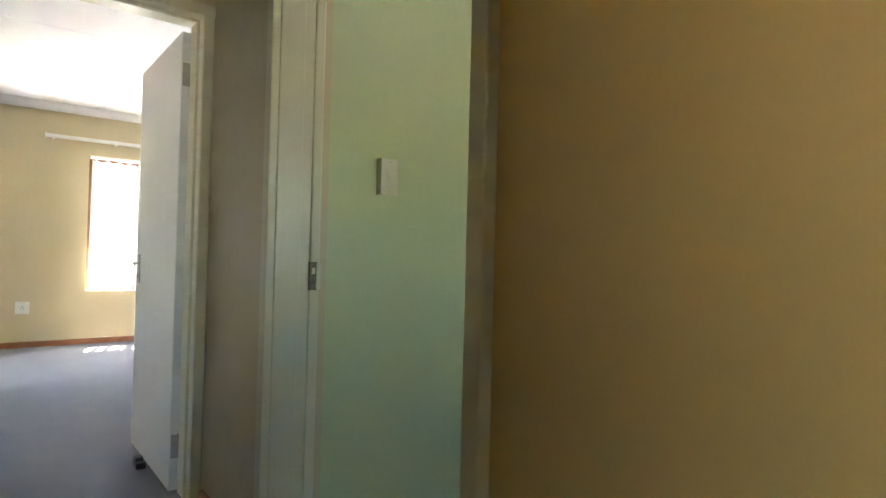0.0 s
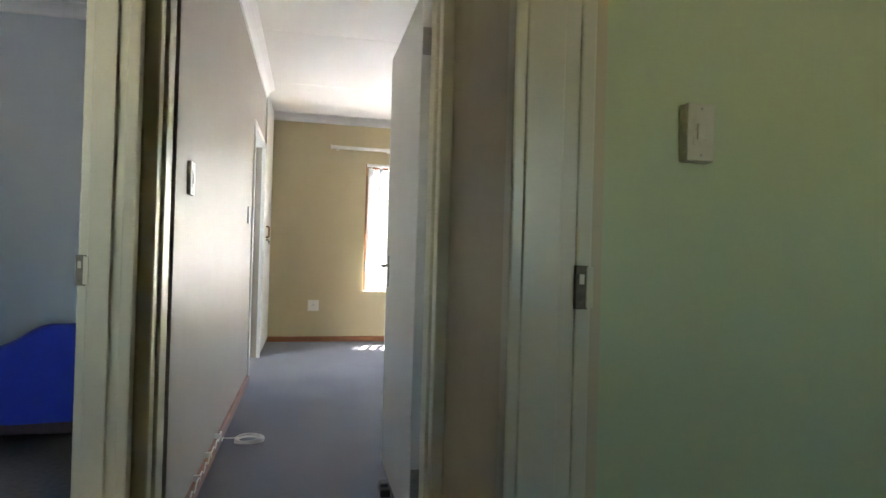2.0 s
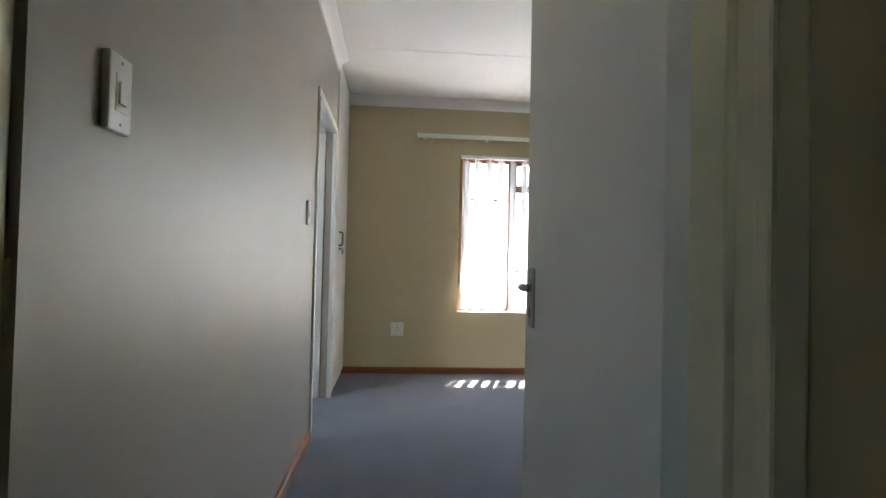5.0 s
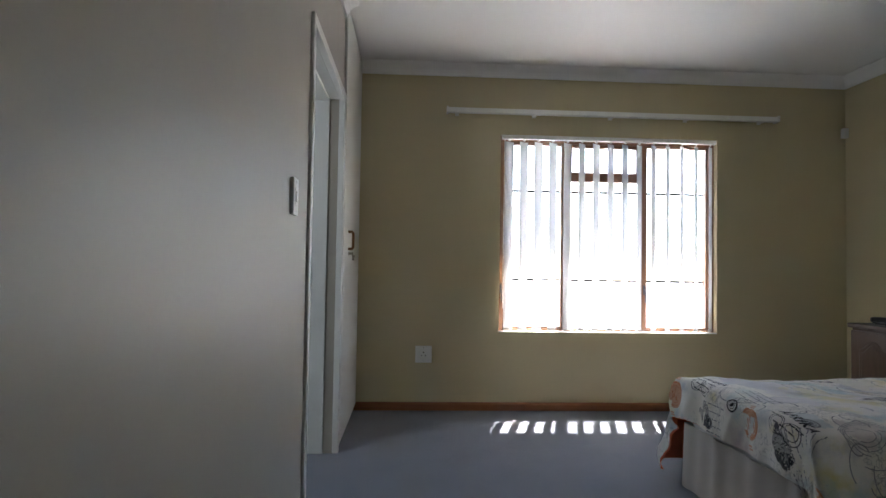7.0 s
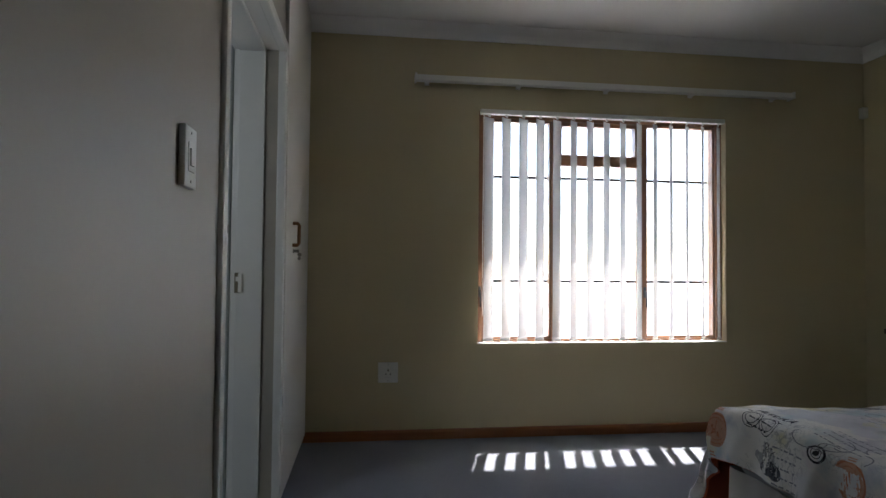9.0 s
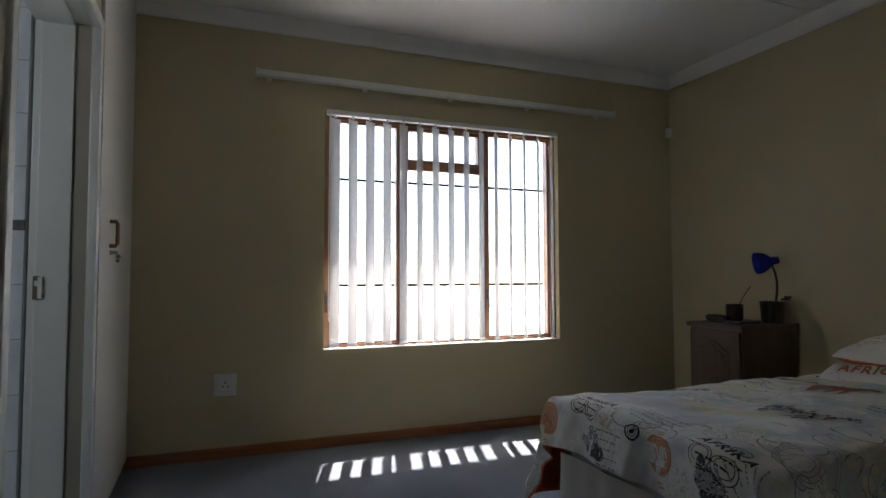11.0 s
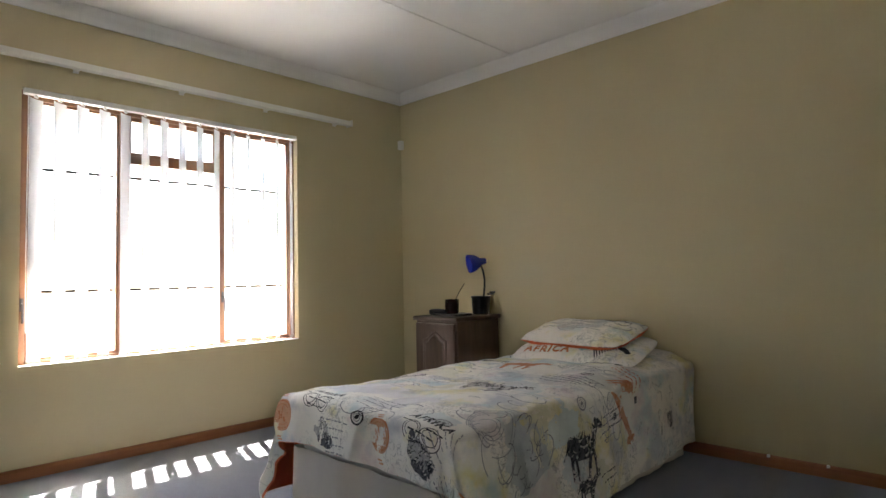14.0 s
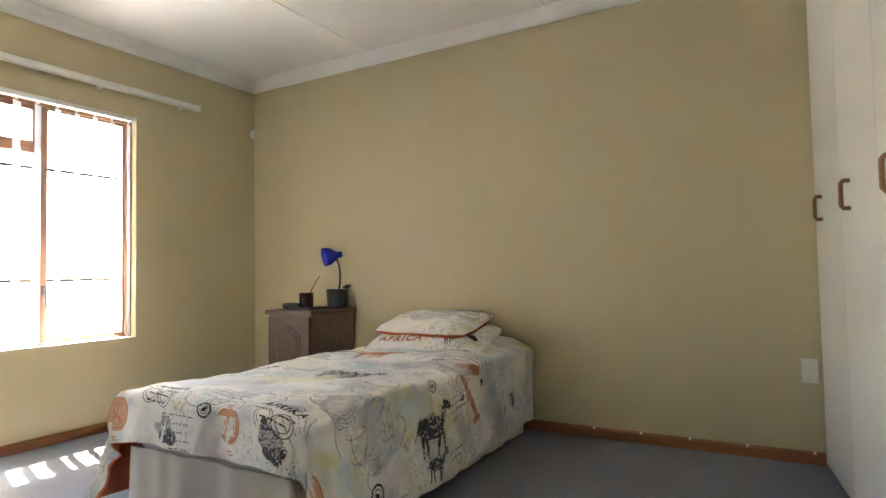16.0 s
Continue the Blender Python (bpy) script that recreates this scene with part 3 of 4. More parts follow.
for k in range(NS):
    x = WX0 + 0.065 + k * (WX1 - WX0 - 0.12) / (NS - 1)
    ang = radians((56 if k < 5 else 48 if k < 10 else 45) + rs.uniform(-3, 3))
    bm = bmesh.new()
    z0, z1 = WZ0 + 0.028, WZ1 - 0.055
    fn = lambda a, b: (0.0445 * (2 * a - 1), 0.007 * (1 - (2 * a - 1) ** 2), z0 + (z1 - z0) * b)
    sheet(bm, fn, 5, 6)
    bmesh.ops.solidify(bm, geom=bm.faces, thickness=0.0006)
    slat = part("slat", bm, SLAT, blind, "", True)
    slat.location = (x, AY, 0)
    slat.rotation_euler = (0, 0, math.pi / 2 - ang)
    part("slat_weight", boxes((-0.042, 0.042, -0.002, 0.006, WZ0 + 0.018, WZ0 + 0.036), bevel=0.001), PLASTIC, slat)
    part("slat_hook", boxes((-0.012, 0.012, -0.002, 0.004, WZ1 - 0.05, WZ1 - 0.034), bevel=0.001), PLASTIC, slat)
bm = bmesh.new()
pts = []
for k in range((NS - 1) * 6 + 1):
    f = k / 6
    x = WX0 + 0.065 + f * (WX1 - WX0 - 0.12) / (NS - 1)
    pts.append((x, AY - 0.028, WZ0 + 0.030 - 0.016 * math.sin(math.pi * (f % 1))))
tube(bm, pts, 0.0016, 5)
part("bottom_chain", bm, PLASTIC, blind)
bm = bmesh.new()
tube(bm, [(WX0 + 0.03, N - 0.006, WZ1 - 0.03), (WX0 + 0.026, N - 0.008, 1.2), (WX0 + 0.028, N - 0.006, 0.75)], 0.0025, 6)
part("pull_cord", bm, PLASTIC, blind)

# curtain track on the wall above
rail = thing("curtain_track", "white double curtain track mounted above the window", "curtain rail")
PX0, PX1, PZ = 0.668, 3.172, 2.204
for y, z in ((N - 0.070, PZ), (N - 0.030, PZ + 0.004)):
    part("rail", boxes((PX0, PX1, y - 0.012, y + 0.012, z - 0.018, z + 0.016), bevel=0.004), PLASTIC, rail)
for x in (0.74, 1.32, 1.90, 2.48, 3.06):
    part("bracket", boxes((x - 0.012, x + 0.012, N - 0.080, N, PZ - 0.021, PZ - 0.016), (x - 0.014, x + 0.014, N - 0.006, N, PZ - 0.028, PZ + 0.03), bevel=0.001), PLASTIC, rail)
for x in (PX0, PX1):
    part("end_cap", boxes((x - 0.006, x + 0.006, N - 0.086, N - 0.014, PZ - 0.022, PZ + 0.024), bevel=0.003), PLASTIC, rail)

# ---- fitted cupboards ----


def d_handle(parent, x, z, out, h=0.105):
    """A bow handle on a face that looks along local -y."""
    bm = bmesh.new()
    pts = [(x, out, z - h / 2), (x, out - 0.022, z - h / 2), (x, out - 0.030, z - h / 2 + 0.010), (x, out - 0.030, z + h / 2 - 0.010), (x, out - 0.022, z + h / 2), (x, out, z + h / 2)]
    tube(bm, pts, 0.0085, 8)
    return part("handle", bm, BRONZE, parent, "brown wooden bow handle", True)


cup = thing("wardrobe", "full-height white cupboard with a brown handle and key", "cupboard", at=(WW, 3.83, 0))
cup.rotation_euler = (0, 0, radians(90))
part("body", boxes((0.004, N - 3.834, 0.0, 0.58, 0.0, H - 0.002)), MELAMINE, cup)
dr = part("door", boxes((0.006, N - 3.836, -0.017, -0.001, 0.045, H - 0.006), bevel=0.002), MELAMINE, cup)
d_handle(dr, 0.24, 1.20, -0.017)
bm = bmesh.new()
lathe(bm, [(0.011, 0.0), (0.011, 0.003), (0.007, 0.005)], (0, 0, 0), 14, Matrix.Translation((0.26, -0.017, 1.120)) @ Matrix.Rotation(radians(90), 4, "X"))
part("lock", bm, STEEL, dr, "small steel lock", True)
bm = boxes((0.258, 0.262, -0.045, -0.020, 1.113, 1.127))
lathe(bm, [(0.010, -0.001), (0.010, 0.001)], (0, 0, 0), 12, Matrix.Translation((0.26, -0.048, 1.103)) @ Matrix.Rotation(radians(90), 4, "Y"))
lathe(bm, [(0.008, -0.001), (0.008, 0.001)], (0, 0, 0), 12, Matrix.Translation((0.265, -0.046, 1.085)) @ Matrix.Rotation(radians(90), 4, "Y"))
part("key", bm, STEEL, dr, "steel key with a tag in the lock")

W2 = 0.545
for k in range(4):
    c = thing("wardrobe", "white full-height fitted cupboard with brown bow handle", "cupboard", group="row of fitted cupboards")
    c.matrix_world = pose(R - 0.002, 0.885, 0, 0, 0, 180 + 6.5) @ Matrix.Translation((k * W2, 0, 0))
    part("body", boxes((0.001, W2 - 0.001, 0.0, 0.45, 0.0, H - 0.004)), MELAMINE, c)
    d = part("door", boxes((0.0015, W2 - 0.0015, -0.017, -0.001, 0.012, H - 0.012), bevel=0.0015), MELAMINE, c)
    d_handle(d, 0.17, 1.225, -0.017)

# ---- bed ----
BX, BY, BL, BW, BT = 1.755, 2.865, 1.90, 0.92, 0.525     # foot, centre line, length, width, top
bed = thing("bed", "single divan bed with a pale cloth valance", "bed", at=(BX, BY, 0))
part("base", boxes((0.03, BL - 0.02, -BW / 2 + 0.04, BW / 2 - 0.04, 0.0, 0.28), bevel=0.01), VALANCE, bed)
part("mattress", boxes((0.03, BL - 0.02, -BW / 2 + 0.05, BW / 2 - 0.05, 0.285, BT - 0.035), bevel=0.04), WHITE, bed)


def valance(a, b):
    run = a * (2 * BL + BW)
    fold = 0.006 * math.sin(run * 21) + 0.004 * math.sin(run * 43 + 1.3)
    flare = (1 - b) * 0.012
    if run < BL:
        p = (BL - run, -BW / 2 + 0.032 - fold - flare)
    elif run < BL + BW:
        p = (0.014 - fold - flare, -BW / 2 + 0.032 + (run - BL) * (BW - 0.064) / BW)
    else:
        p = (run - BL - BW, BW / 2 - 0.032 + fold + flare)
    return (p[0], p[1], 0.006 + 0.30 * b)


part("valance", sheet(bmesh.new(), valance, 300, 4), VALANCE, bed, "gathered pale valance", True)

HF, HN, HW = 0.232, 0.47, 0.52      # drop at the foot, near side and window side


def quilt(u, s, lift=0.0):
    """A point of the bedcover: u metres from the foot edge, s metres from the centre line."""
    rad = 0.055
    du = max(0.0, -u)
    ds = max(0.0, abs(s) - BW / 2)
    side = 1 if s > 0 else -1
    flare_s = 0.38 if side > 0 else 0.20 * max(0.0, 1 - max(u, 0) / 1.5)

    def bend(d, flare):
        if d < rad * 1.5:
            t = d / (rad * 1.5)
            return d * (1 - 0.45 * t), d * 0.5 * t
        e = d - rad * 1.5
        c = math.cos(math.atan(flare))
        return rad * 1.5 * 0.55 + e * flare * c, rad * 0.75 + e * c
    ox, dx = bend(du, 0.03)
    oy, dy = bend(ds, flare_s)
    drop = max(dx, dy) + 0.45 * min(dx, dy)
    wave = (0.016 * math.sin(s * 15 + 0.6) + 0.010 * math.sin(s * 34 + 2)) * min(1, du / 0.15) + 0.0045 * max(0.0, math.sin(s * 46 + u * 22 + 2 * math.sin(s * 7))) ** 3 * min(1, du / 0.04) + 0.003 * math.sin(u * 41 + s * 13) * min(1, ds / 0.1) + 0.016 * math.sin(u * 9 + 1.0) * min(1, ds / 0.2)
    x = max(u, 0.0) - ox - 0.6 * wave * (1 if du > 0 else 0)
    y = side * (min(abs(s), BW / 2) + oy + wave * (1 if ds > 0 else 0))
    crease = 0.006 * math.sin(u * 7 + 3 * s) + 0.004 * math.sin(s * 17 - u * 5) + 0.003 * math.sin(u * 23 + s * 9) + 0.0015 * math.sin(u * 38 - s * 21 + 2 * math.sin(s * 6))
    head = 0.05 * max(0.0, min(1.0, (u - 1.45) / 0.25)) * max(0.0, 1 - (abs(s) / (BW / 2)) ** 4)
    sag = -0.02 * max(0, (abs(s) / (BW / 2)) - 0.8) * 4 if ds == 0 else -0.016
    z = BT + crease * (1 if drop < 0.02 else 0.3) + head + sag - drop
    return (x, y, max(0.012, z) + lift)


cover = thing("bedcover", "off-white printed cotton bedcover draped over the bed", "bedcover", at=(BX + 0.04, BY, 0))
bm = sheet(bmesh.new(), lambda a, b: quilt(-HF + a * (BL + HF), -(BW / 2 + HN) + b * (BW + HN + HW)), 190, 180)
part("cover_cloth", bm, QUILT, cover, "", True)
bm = sheet(bmesh.new(), lambda a, b: tuple(Vector(quilt(-HF + 0.004 + a * (BL + HF - 0.004), -(BW / 2 + HN) + 0.004 + b * (BW + HN + HW - 0.008))) - Vector((-0.006 if a < 0.13 else 0, 0.006 * (1 if b > 0.5 else -1), 0.007))), 80, 70)
part("lining", bm, ORANGE_CLOTH, cover, "orange lining cloth", True)

# printed motifs that follow the cloth


def lay(name, polys, surf, mat, parent, step=0.03, lift=0.0025, label=""):
    """Flat shapes given as outlines in (a, b), cut fine and laid on the surface surf(a, b, lift)."""
    bm = bmesh.new()
    for poly in polys:
        f = bm.faces.new([bm.verts.new((a, b, 0)) for a, b in poly])
        bmesh.ops.triangulate(bm, faces=[f])
    return lay_mesh(name, bm, surf, mat, parent, step, lift, label)


def lay_mesh(name, bm, surf, mat, parent, step=0.03, lift=0.0025, label=""):
    for _ in range(3):
        long = [e for e in bm.edges if e.calc_length() > step]
        if not long:
            break
        bmesh.ops.subdivide_edges(bm, edges=long, cuts=1)
    bmesh.ops.triangulate(bm, faces=bm.faces)
    for v in bm.verts:
        v.co = surf(v.co.x, v.co.y, lift)
    me = bpy.data.meshes.new(name)
    bm.to_mesh(me)
    bm.free()
    me.materials.append(mat)
    ob = new(name, me)
    ob.parent = parent
    return tagged(ob, label, kind="stuff" if name in ("printed_script", "printed_flourish", "printed_map_outline", "pen_hatching", "printed_wash") else "")


def letters(text, size, a, b, turn):
    """The outlines of a word as a bmesh, its start at (a, b), turned by degrees."""
    cu = bpy.data.curves.new("letters", "FONT")
    cu.body, cu.size, cu.resolution_u, cu.space_character, cu.offset = text, size, 3, 1.22, size * 0.035
    ob = bpy.data.objects.new("letters", cu)
    me = ob.to_mesh()
    bm = bmesh.new()
    bm.from_mesh(me)
    ob.to_mesh_clear()
    bpy.data.objects.remove(ob)
    bpy.data.curves.remove(cu)
    bmesh.ops.transform(bm, matrix=Matrix.Translation((a, b, 0)) @ Matrix.Rotation(radians(turn), 4, "Z"), verts=bm.verts)
    return bm


def oval(ca, cb, ra, rb, turn=0.0, n=14, rough=0.0, seed=1):
    r = random.Random(seed)
    c, s = math.cos(radians(turn)), math.sin(radians(turn))
    out = []
    for k in range(n):
        w = 2 * math.pi * k / n
        g = 1 + rough * r.uniform(-1, 1)
        x, y = ra * g * math.cos(w), rb * g * math.sin(w)
        out.append((ca + c * x - s * y, cb + s * x + c * y))
    return out


def strip(p, q, w0, w1):
    (a, b), (c, d) = p, q
    L = math.hypot(c - a, d - b) or 1
    nx, ny = -(d - b) / L, (c - a) / L
    return [(a + nx * w0 / 2, b + ny * w0 / 2), (a - nx * w0 / 2, b - ny * w0 / 2), (c - nx * w1 / 2, d - ny * w1 / 2), (c + nx * w1 / 2, d + ny * w1 / 2)]


def ring(ca, cb, r, w, n=20):
    out = []
    for k in range(n):
        a0, a1 = 2 * math.pi * k / n, 2 * math.pi * (k + 1) / n
        out.append([(ca + r * math.cos(a0), cb + r * math.sin(a0)), (ca + (r + w) * math.cos(a0), cb + (r + w) * math.sin(a0)),
                    (ca + (r + w) * math.cos(a1), cb + (r + w) * math.sin(a1)), (ca + r * math.cos(a1), cb + r * math.sin(a1))])
    return out


def star(ca, cb, r):
    return [[(ca + (r if k % 2 == 0 else r * 0.42) * math.sin(math.pi * k / 5), cb + (r if k % 2 == 0 else r * 0.42) * math.cos(math.pi * k / 5)) for k in range(10)]]


def place(polys, a, b, turn=0.0, size=1.0):
    c, s = math.cos(radians(turn)) * size, math.sin(radians(turn)) * size
    return [[(a + c * x - s * y, b + s * x + c * y) for x, y in p] for p in polys]


def beast(seed, long_neck=False):
    """A four-legged print: body, neck, head and legs, about one unit long."""
    r = random.Random(seed)
    out = [oval(0, 0, 0.34, 0.17, 8, 16, 0.10, seed), oval(-0.24, 0.02, 0.17, 0.16, 0, 12, 0.12, seed + 1)]
    nk = 0.55 if long_neck else 0.26
    out += [strip((0.24, 0.06), (0.42, 0.06 + nk), 0.17, 0.09), oval(0.48, 0.08 + nk, 0.13, 0.065, -25, 10, 0.12, seed + 2)]
    for x in (-0.30, -0.19, 0.16, 0.27):
        out.append(strip((x, -0.08), (x + r.uniform(-0.06, 0.06), -0.46), 0.085, 0.035))
    out.append(strip((-0.36, 0.06), (-0.48, -0.16), 0.03, 0.02))
    return out


def striped(seed):
    """A striped head and neck: many curved bands."""
    r = random.Random(seed)
    out = []
    for k in range(11):
        t = k / 10
        x, y = -0.42 + 0.62 * t, -0.22 + 0.42 * t
        h = 0.34 - 0.12 * t
        out.append(strip((x - 0.07, y + h / 2 + r.uniform(-.03, .03)), (x + 0.06, y - h / 2), 0.052, 0.026))
    out += [oval(0.32, 0.10, 0.20, 0.10, -38, 12, 0.15, seed), oval(0.44, -0.02, 0.09, 0.07, 0, 10, 0.1, seed + 1), strip((0.14, 0.28), (0.18, 0.42), 0.07, 0.02)]
    return out


def scribble(seed, w, n, lh, broken=True):
    """Lines of script too small to read, as short bars."""
    r = random.Random(seed)
    out = []
    for k in range(n):
        x = r.uniform(0, 0.08) * w
        while x < w * r.uniform(0.75, 1.0):
            d = r.uniform(0.008, 0.03)
            out.append(strip((x, -k * lh), (x + d, -k * lh + r.uniform(-0.002, 0.002)), 0.0062, 0.0045))
            x += d + r.uniform(0.004, 0.01)
    return out


def curls(seed, w, h, n):
    """Loose drawn loops."""
    r = random.Random(seed)
    out = []
    for _ in range(n):
        ca, cb, rad = r.uniform(-w, w), r.uniform(-h, h), r.uniform(0.015, 0.05)
        s0, m = r.uniform(0, 6), r.randint(6, 12)
        for k in range(m):
            p = (ca + rad * 1.6 * math.cos(s0 + k * 0.35), cb + rad * math.sin(s0 + k * 0.35))
            q = (ca + rad * 1.6 * math.cos(s0 + (k + 1) * 0.35), cb + rad * math.sin(s0 + (k + 1) * 0.35))
            out.append(strip(p, q, 0.004, 0.004))
    return out


# on the cover: (a, b) = (to the viewer's right at the foot, towards the head)
def on_cover(a, b, lift):
    return quilt(b, -a, lift)


def print_on(name, polys, a, b, turn, size, mat, lift=0.0025, label=""):
    return lay(name, place(polys, a, b, turn, size), on_cover, mat, cover, 0.018, lift + 0.0012, label)


for a, b, sz, tn in ((-0.35, 0.03, 0.052, -5), (0.265, 0.0, 0.055, -6)):
    lay_mesh("printed_word", letters("AFRIKA", sz, a, b, tn), on_cover, INK, cover, 0.012, 0.0045, "black printed word")
    print_on("printed_script", scribble(int(a * 100) + 60, 0.07, 1, 0.02) + place(scribble(int(a * 100) + 61, 0.08, 1, 0.02), 0.13, -0.004), a - 0.01, b - 0.026, tn, 1, INK)
    print_on("printed_script", scribble(int(a * 100) + 62, 0.12, 1, 0.02) + place(scribble(int(a * 100) + 63, 0.10, 1, 0.02), 0.01, -0.028), a + 0.035, b - 0.066, tn, 1.15, INK)
    print_on("printed_flourish", [q for x in (-0.045, 0.045) for q in ring(x, 0, 0.042, 0.0035) + ring(x, 0.004, 0.030, 0.003)], a + 0.10, b - 0.072, tn, 1, INK)
FADED = material("faded_orange_print", (0.66, 0.36, 0.22), 0.9, vary=0.14, scale=40, fine=250)
for a, b, sz, tn in ((0.150, -0.115, 0.062, 4), (-0.475, -0.125, 0.062, -8), (0.74, -0.10, 0.085, -60)):
    print_on("printed_stamp", ring(0, 0, 0.88, 0.10) + ring(0, 0, 0.66, 0.05) + star(0, 0, 0.60), a, b, tn, sz, INK_ORANGE, 0.003, "orange star stamp")
    print_on("printed_stamp_edge", [oval(0, 0, 0.98, 1.10, 0, 24)] + [strip((x, 1.0 + y), (x + 0.5, 1.0 + y), 0.10, 0.10) for x, y in ((-0.3, 0.40), (-0.25, 0.22), (-0.35, -2.45), (-0.2, -2.62))], a, b, tn, sz, FADED, 0.0022)
def inside(p, poly):
    hit = False
    for (x0, y0), (x1, y1) in zip(poly, poly[1:] + poly[:1]):
        if (y0 > p[1]) != (y1 > p[1]) and p[0] < (x1 - x0) * (p[1] - y0) / (y1 - y0) + x0:
            hit = not hit
    return hit


def hatch(shapes, seed, n, slant=40.0):
    """Pen strokes that fill the shapes unevenly, as in an engraving."""
    r = random.Random(seed)
    out = []
    while len(out) < n:
        x, y = r.uniform(-0.7, 0.7), r.uniform(-0.6, 0.9)
        if any(inside((x, y), s) for s in shapes):
            w, d = radians(slant + r.uniform(-35, 35) + 50 * x), r.uniform(0.04, 0.13)
            out.append(strip((x, y), (x + d * math.cos(w), y + d * math.sin(w)), r.uniform(0.012, 0.05), 0.008))
    return out


def head_shape(seed):
    """A heavy animal head in profile: skull, muzzle, ear and jaw."""
    return [oval(-0.05, 0.05, 0.42, 0.30, 10, 18, 0.08, seed), oval(0.34, -0.16, 0.26, 0.20, -20, 14, 0.12, seed + 1), oval(-0.34, 0.28, 0.12, 0.14, 30, 10, 0.15, seed + 2), oval(0.05, -0.24, 0.26, 0.12, 0, 12, 0.15, seed + 3)]


WASH = material("pale_ink_wash", (0.42, 0.41, 0.40), 0.9, vary=0.25, scale=30, fine=250)
for k, (a, b, tn, sz) in enumerate(((-0.20, -0.160, -6, 0.155), (0.365, -0.145, -18, 0.15))):
    sh = head_shape(k + 3)
    print_on("printed_animal", sh[:1], a, b, tn, sz, WASH, 0.0018, "engraved animal head print")
    for q in sh[1:]:
        print_on("printed_muzzle", [q], a, b, tn, sz, INK_DARK, 0.0024)
    print_on("pen_hatching", hatch(sh[:1], k + 3, 60), a, b, tn, sz, INK, 0.0034)
    print_on("pen_hatching", hatch([sh[1], sh[3]], k + 13, 45), a, b, tn, sz, INK, 0.0036)
    print_on("pen_hatching", hatch([sh[1], sh[0]], k + 23, 26, 60), a, b, tn, sz * 0.97, INK_PALE, 0.0044)
# position, turn, size, ink, neck, darkness of each standing animal
for k, (a, b, tn, sz, mt, ln, base) in enumerate(((0.14, 0.58, -3, 0.29, INK, False, INK_PALE), (-0.40, 0.54, 6, 0.20, INK, False, WASH), (-0.08, 1.10, 4, 0.23, INK_ORANGE, False, None),
                                                  (0.56, 1.10, -42, 0.26, INK_ORANGE, True, None), (0.70, 0.68, 84, 0.26, INK, False, INK_DARK), (0.85, 0.68, 80, 0.15, INK, False, INK_DARK), (-0.36, 1.15, 5, 0.12, INK, False, WASH))):
    sh = beast(k + 20, ln)
    if mt is INK:
        print_on("printed_animal", sh, a, b, tn, sz, base, 0.002, "engraved standing animal print")
        print_on("pen_hatching", hatch(sh, k + 40, 110, 70), a, b, tn, sz, INK, 0.0034)
        if base is INK_DARK:
            print_on("pen_hatching", hatch(sh, k + 70, 40, 20), a, b, tn, sz, INK_PALE, 0.0044)
    else:
        print_on("printed_animal", sh, a, b, tn, sz, FADED, 0.0024, "orange animal print")
        print_on("pen_hatching", hatch(sh, k + 40, 170, 50), a, b, tn, sz, INK_ORANGE, 0.0036)
for k, (a, b, tn, sz) in enumerate(((0.76, 1.55, 62, 0.25), (0.22, 1.45, -20, 0.21), (-0.33, 1.50, 15, 0.20))):
    print_on("printed_striped_animal", striped(k + 5), a, b, tn, sz, INK, 0.003, "black striped animal print")
    print_on("pen_hatching", hatch([oval(0.1, 0.0, 0.30, 0.16, 30)], k + 60, 40, 60), a, b, tn, sz, INK_DARK, 0.0025)
# washes of colour
for k, (a, b, ra, rb, col) in enumerate(((0.57, 0.42, 0.09, 0.07, (0.70, 0.67, 0.36)), (0.66, 0.44, 0.07, 0.05, (0.72, 0.69, 0.44)), (-0.06, 0.40, 0.15, 0.05, (0.74, 0.70, 0.50)), (0.60, 0.58, 0.10, 0.06, (0.52, 0.65, 0.66)),
                                         (0.76, 0.60, 0.06, 0.05, (0.55, 0.67, 0.67)), (0.36, 0.05, 0.06, 0.05, (0.56, 0.66, 0.70)), (-0.20, 0.22, 0.16, 0.10, (0.64, 0.64, 0.72)), (0.10, 0.14, 0.12, 0.07, (0.66, 0.64, 0.70)),
                                         (0.46, 0.18, 0.08, 0.06, (0.66, 0.56, 0.57)), (0.25, 0.70, 0.13, 0.06, (0.62, 0.66, 0.68)), (-0.30, 0.72, 0.12, 0.08, (0.72, 0.70, 0.55)), (0.45, 1.05, 0.10, 0.08, (0.56, 0.57, 0.55)), (0.84, 0.80, 0.07, 0.06, (0.70, 0.68, 0.50)))):
    wash = material("watercolour_print", tuple(0.45 * c + 0.55 * w for c, w in zip(col, (0.80, 0.78, 0.72))), 0.9, vary=0.16, scale=16, fine=220)
    print_on("printed_wash", [oval(0, 0, ra, rb, 35 * k, 44, 0.22, k + 8)] + [oval(ra * math.cos(2.1 * m + k), rb * math.sin(2.1 * m + k), ra * 0.34, rb * 0.30, 20 * m, 20, 0.3, m + k) for m in range(3)], a, b, 0, 1, wash, 0.0012)
MAPWASH = material("pale_grey_wash_print", (0.62, 0.64, 0.62), 0.9, vary=0.2, scale=18, fine=200)
print_on("printed_map", [oval(0, 0.06, 0.40, 0.30, 0, 40, 0.12, 4), oval(0.12, -0.30, 0.22, 0.26, 20, 30, 0.16, 6)], 0.64, 0.34, -82, 0.36, MAPWASH, 0.0016, "pale grey printed map")
print_on("printed_map_outline", curls(77, 0.13, 0.10, 16), 0.64, 0.34, -50, 1, INK_GREY, 0.003)
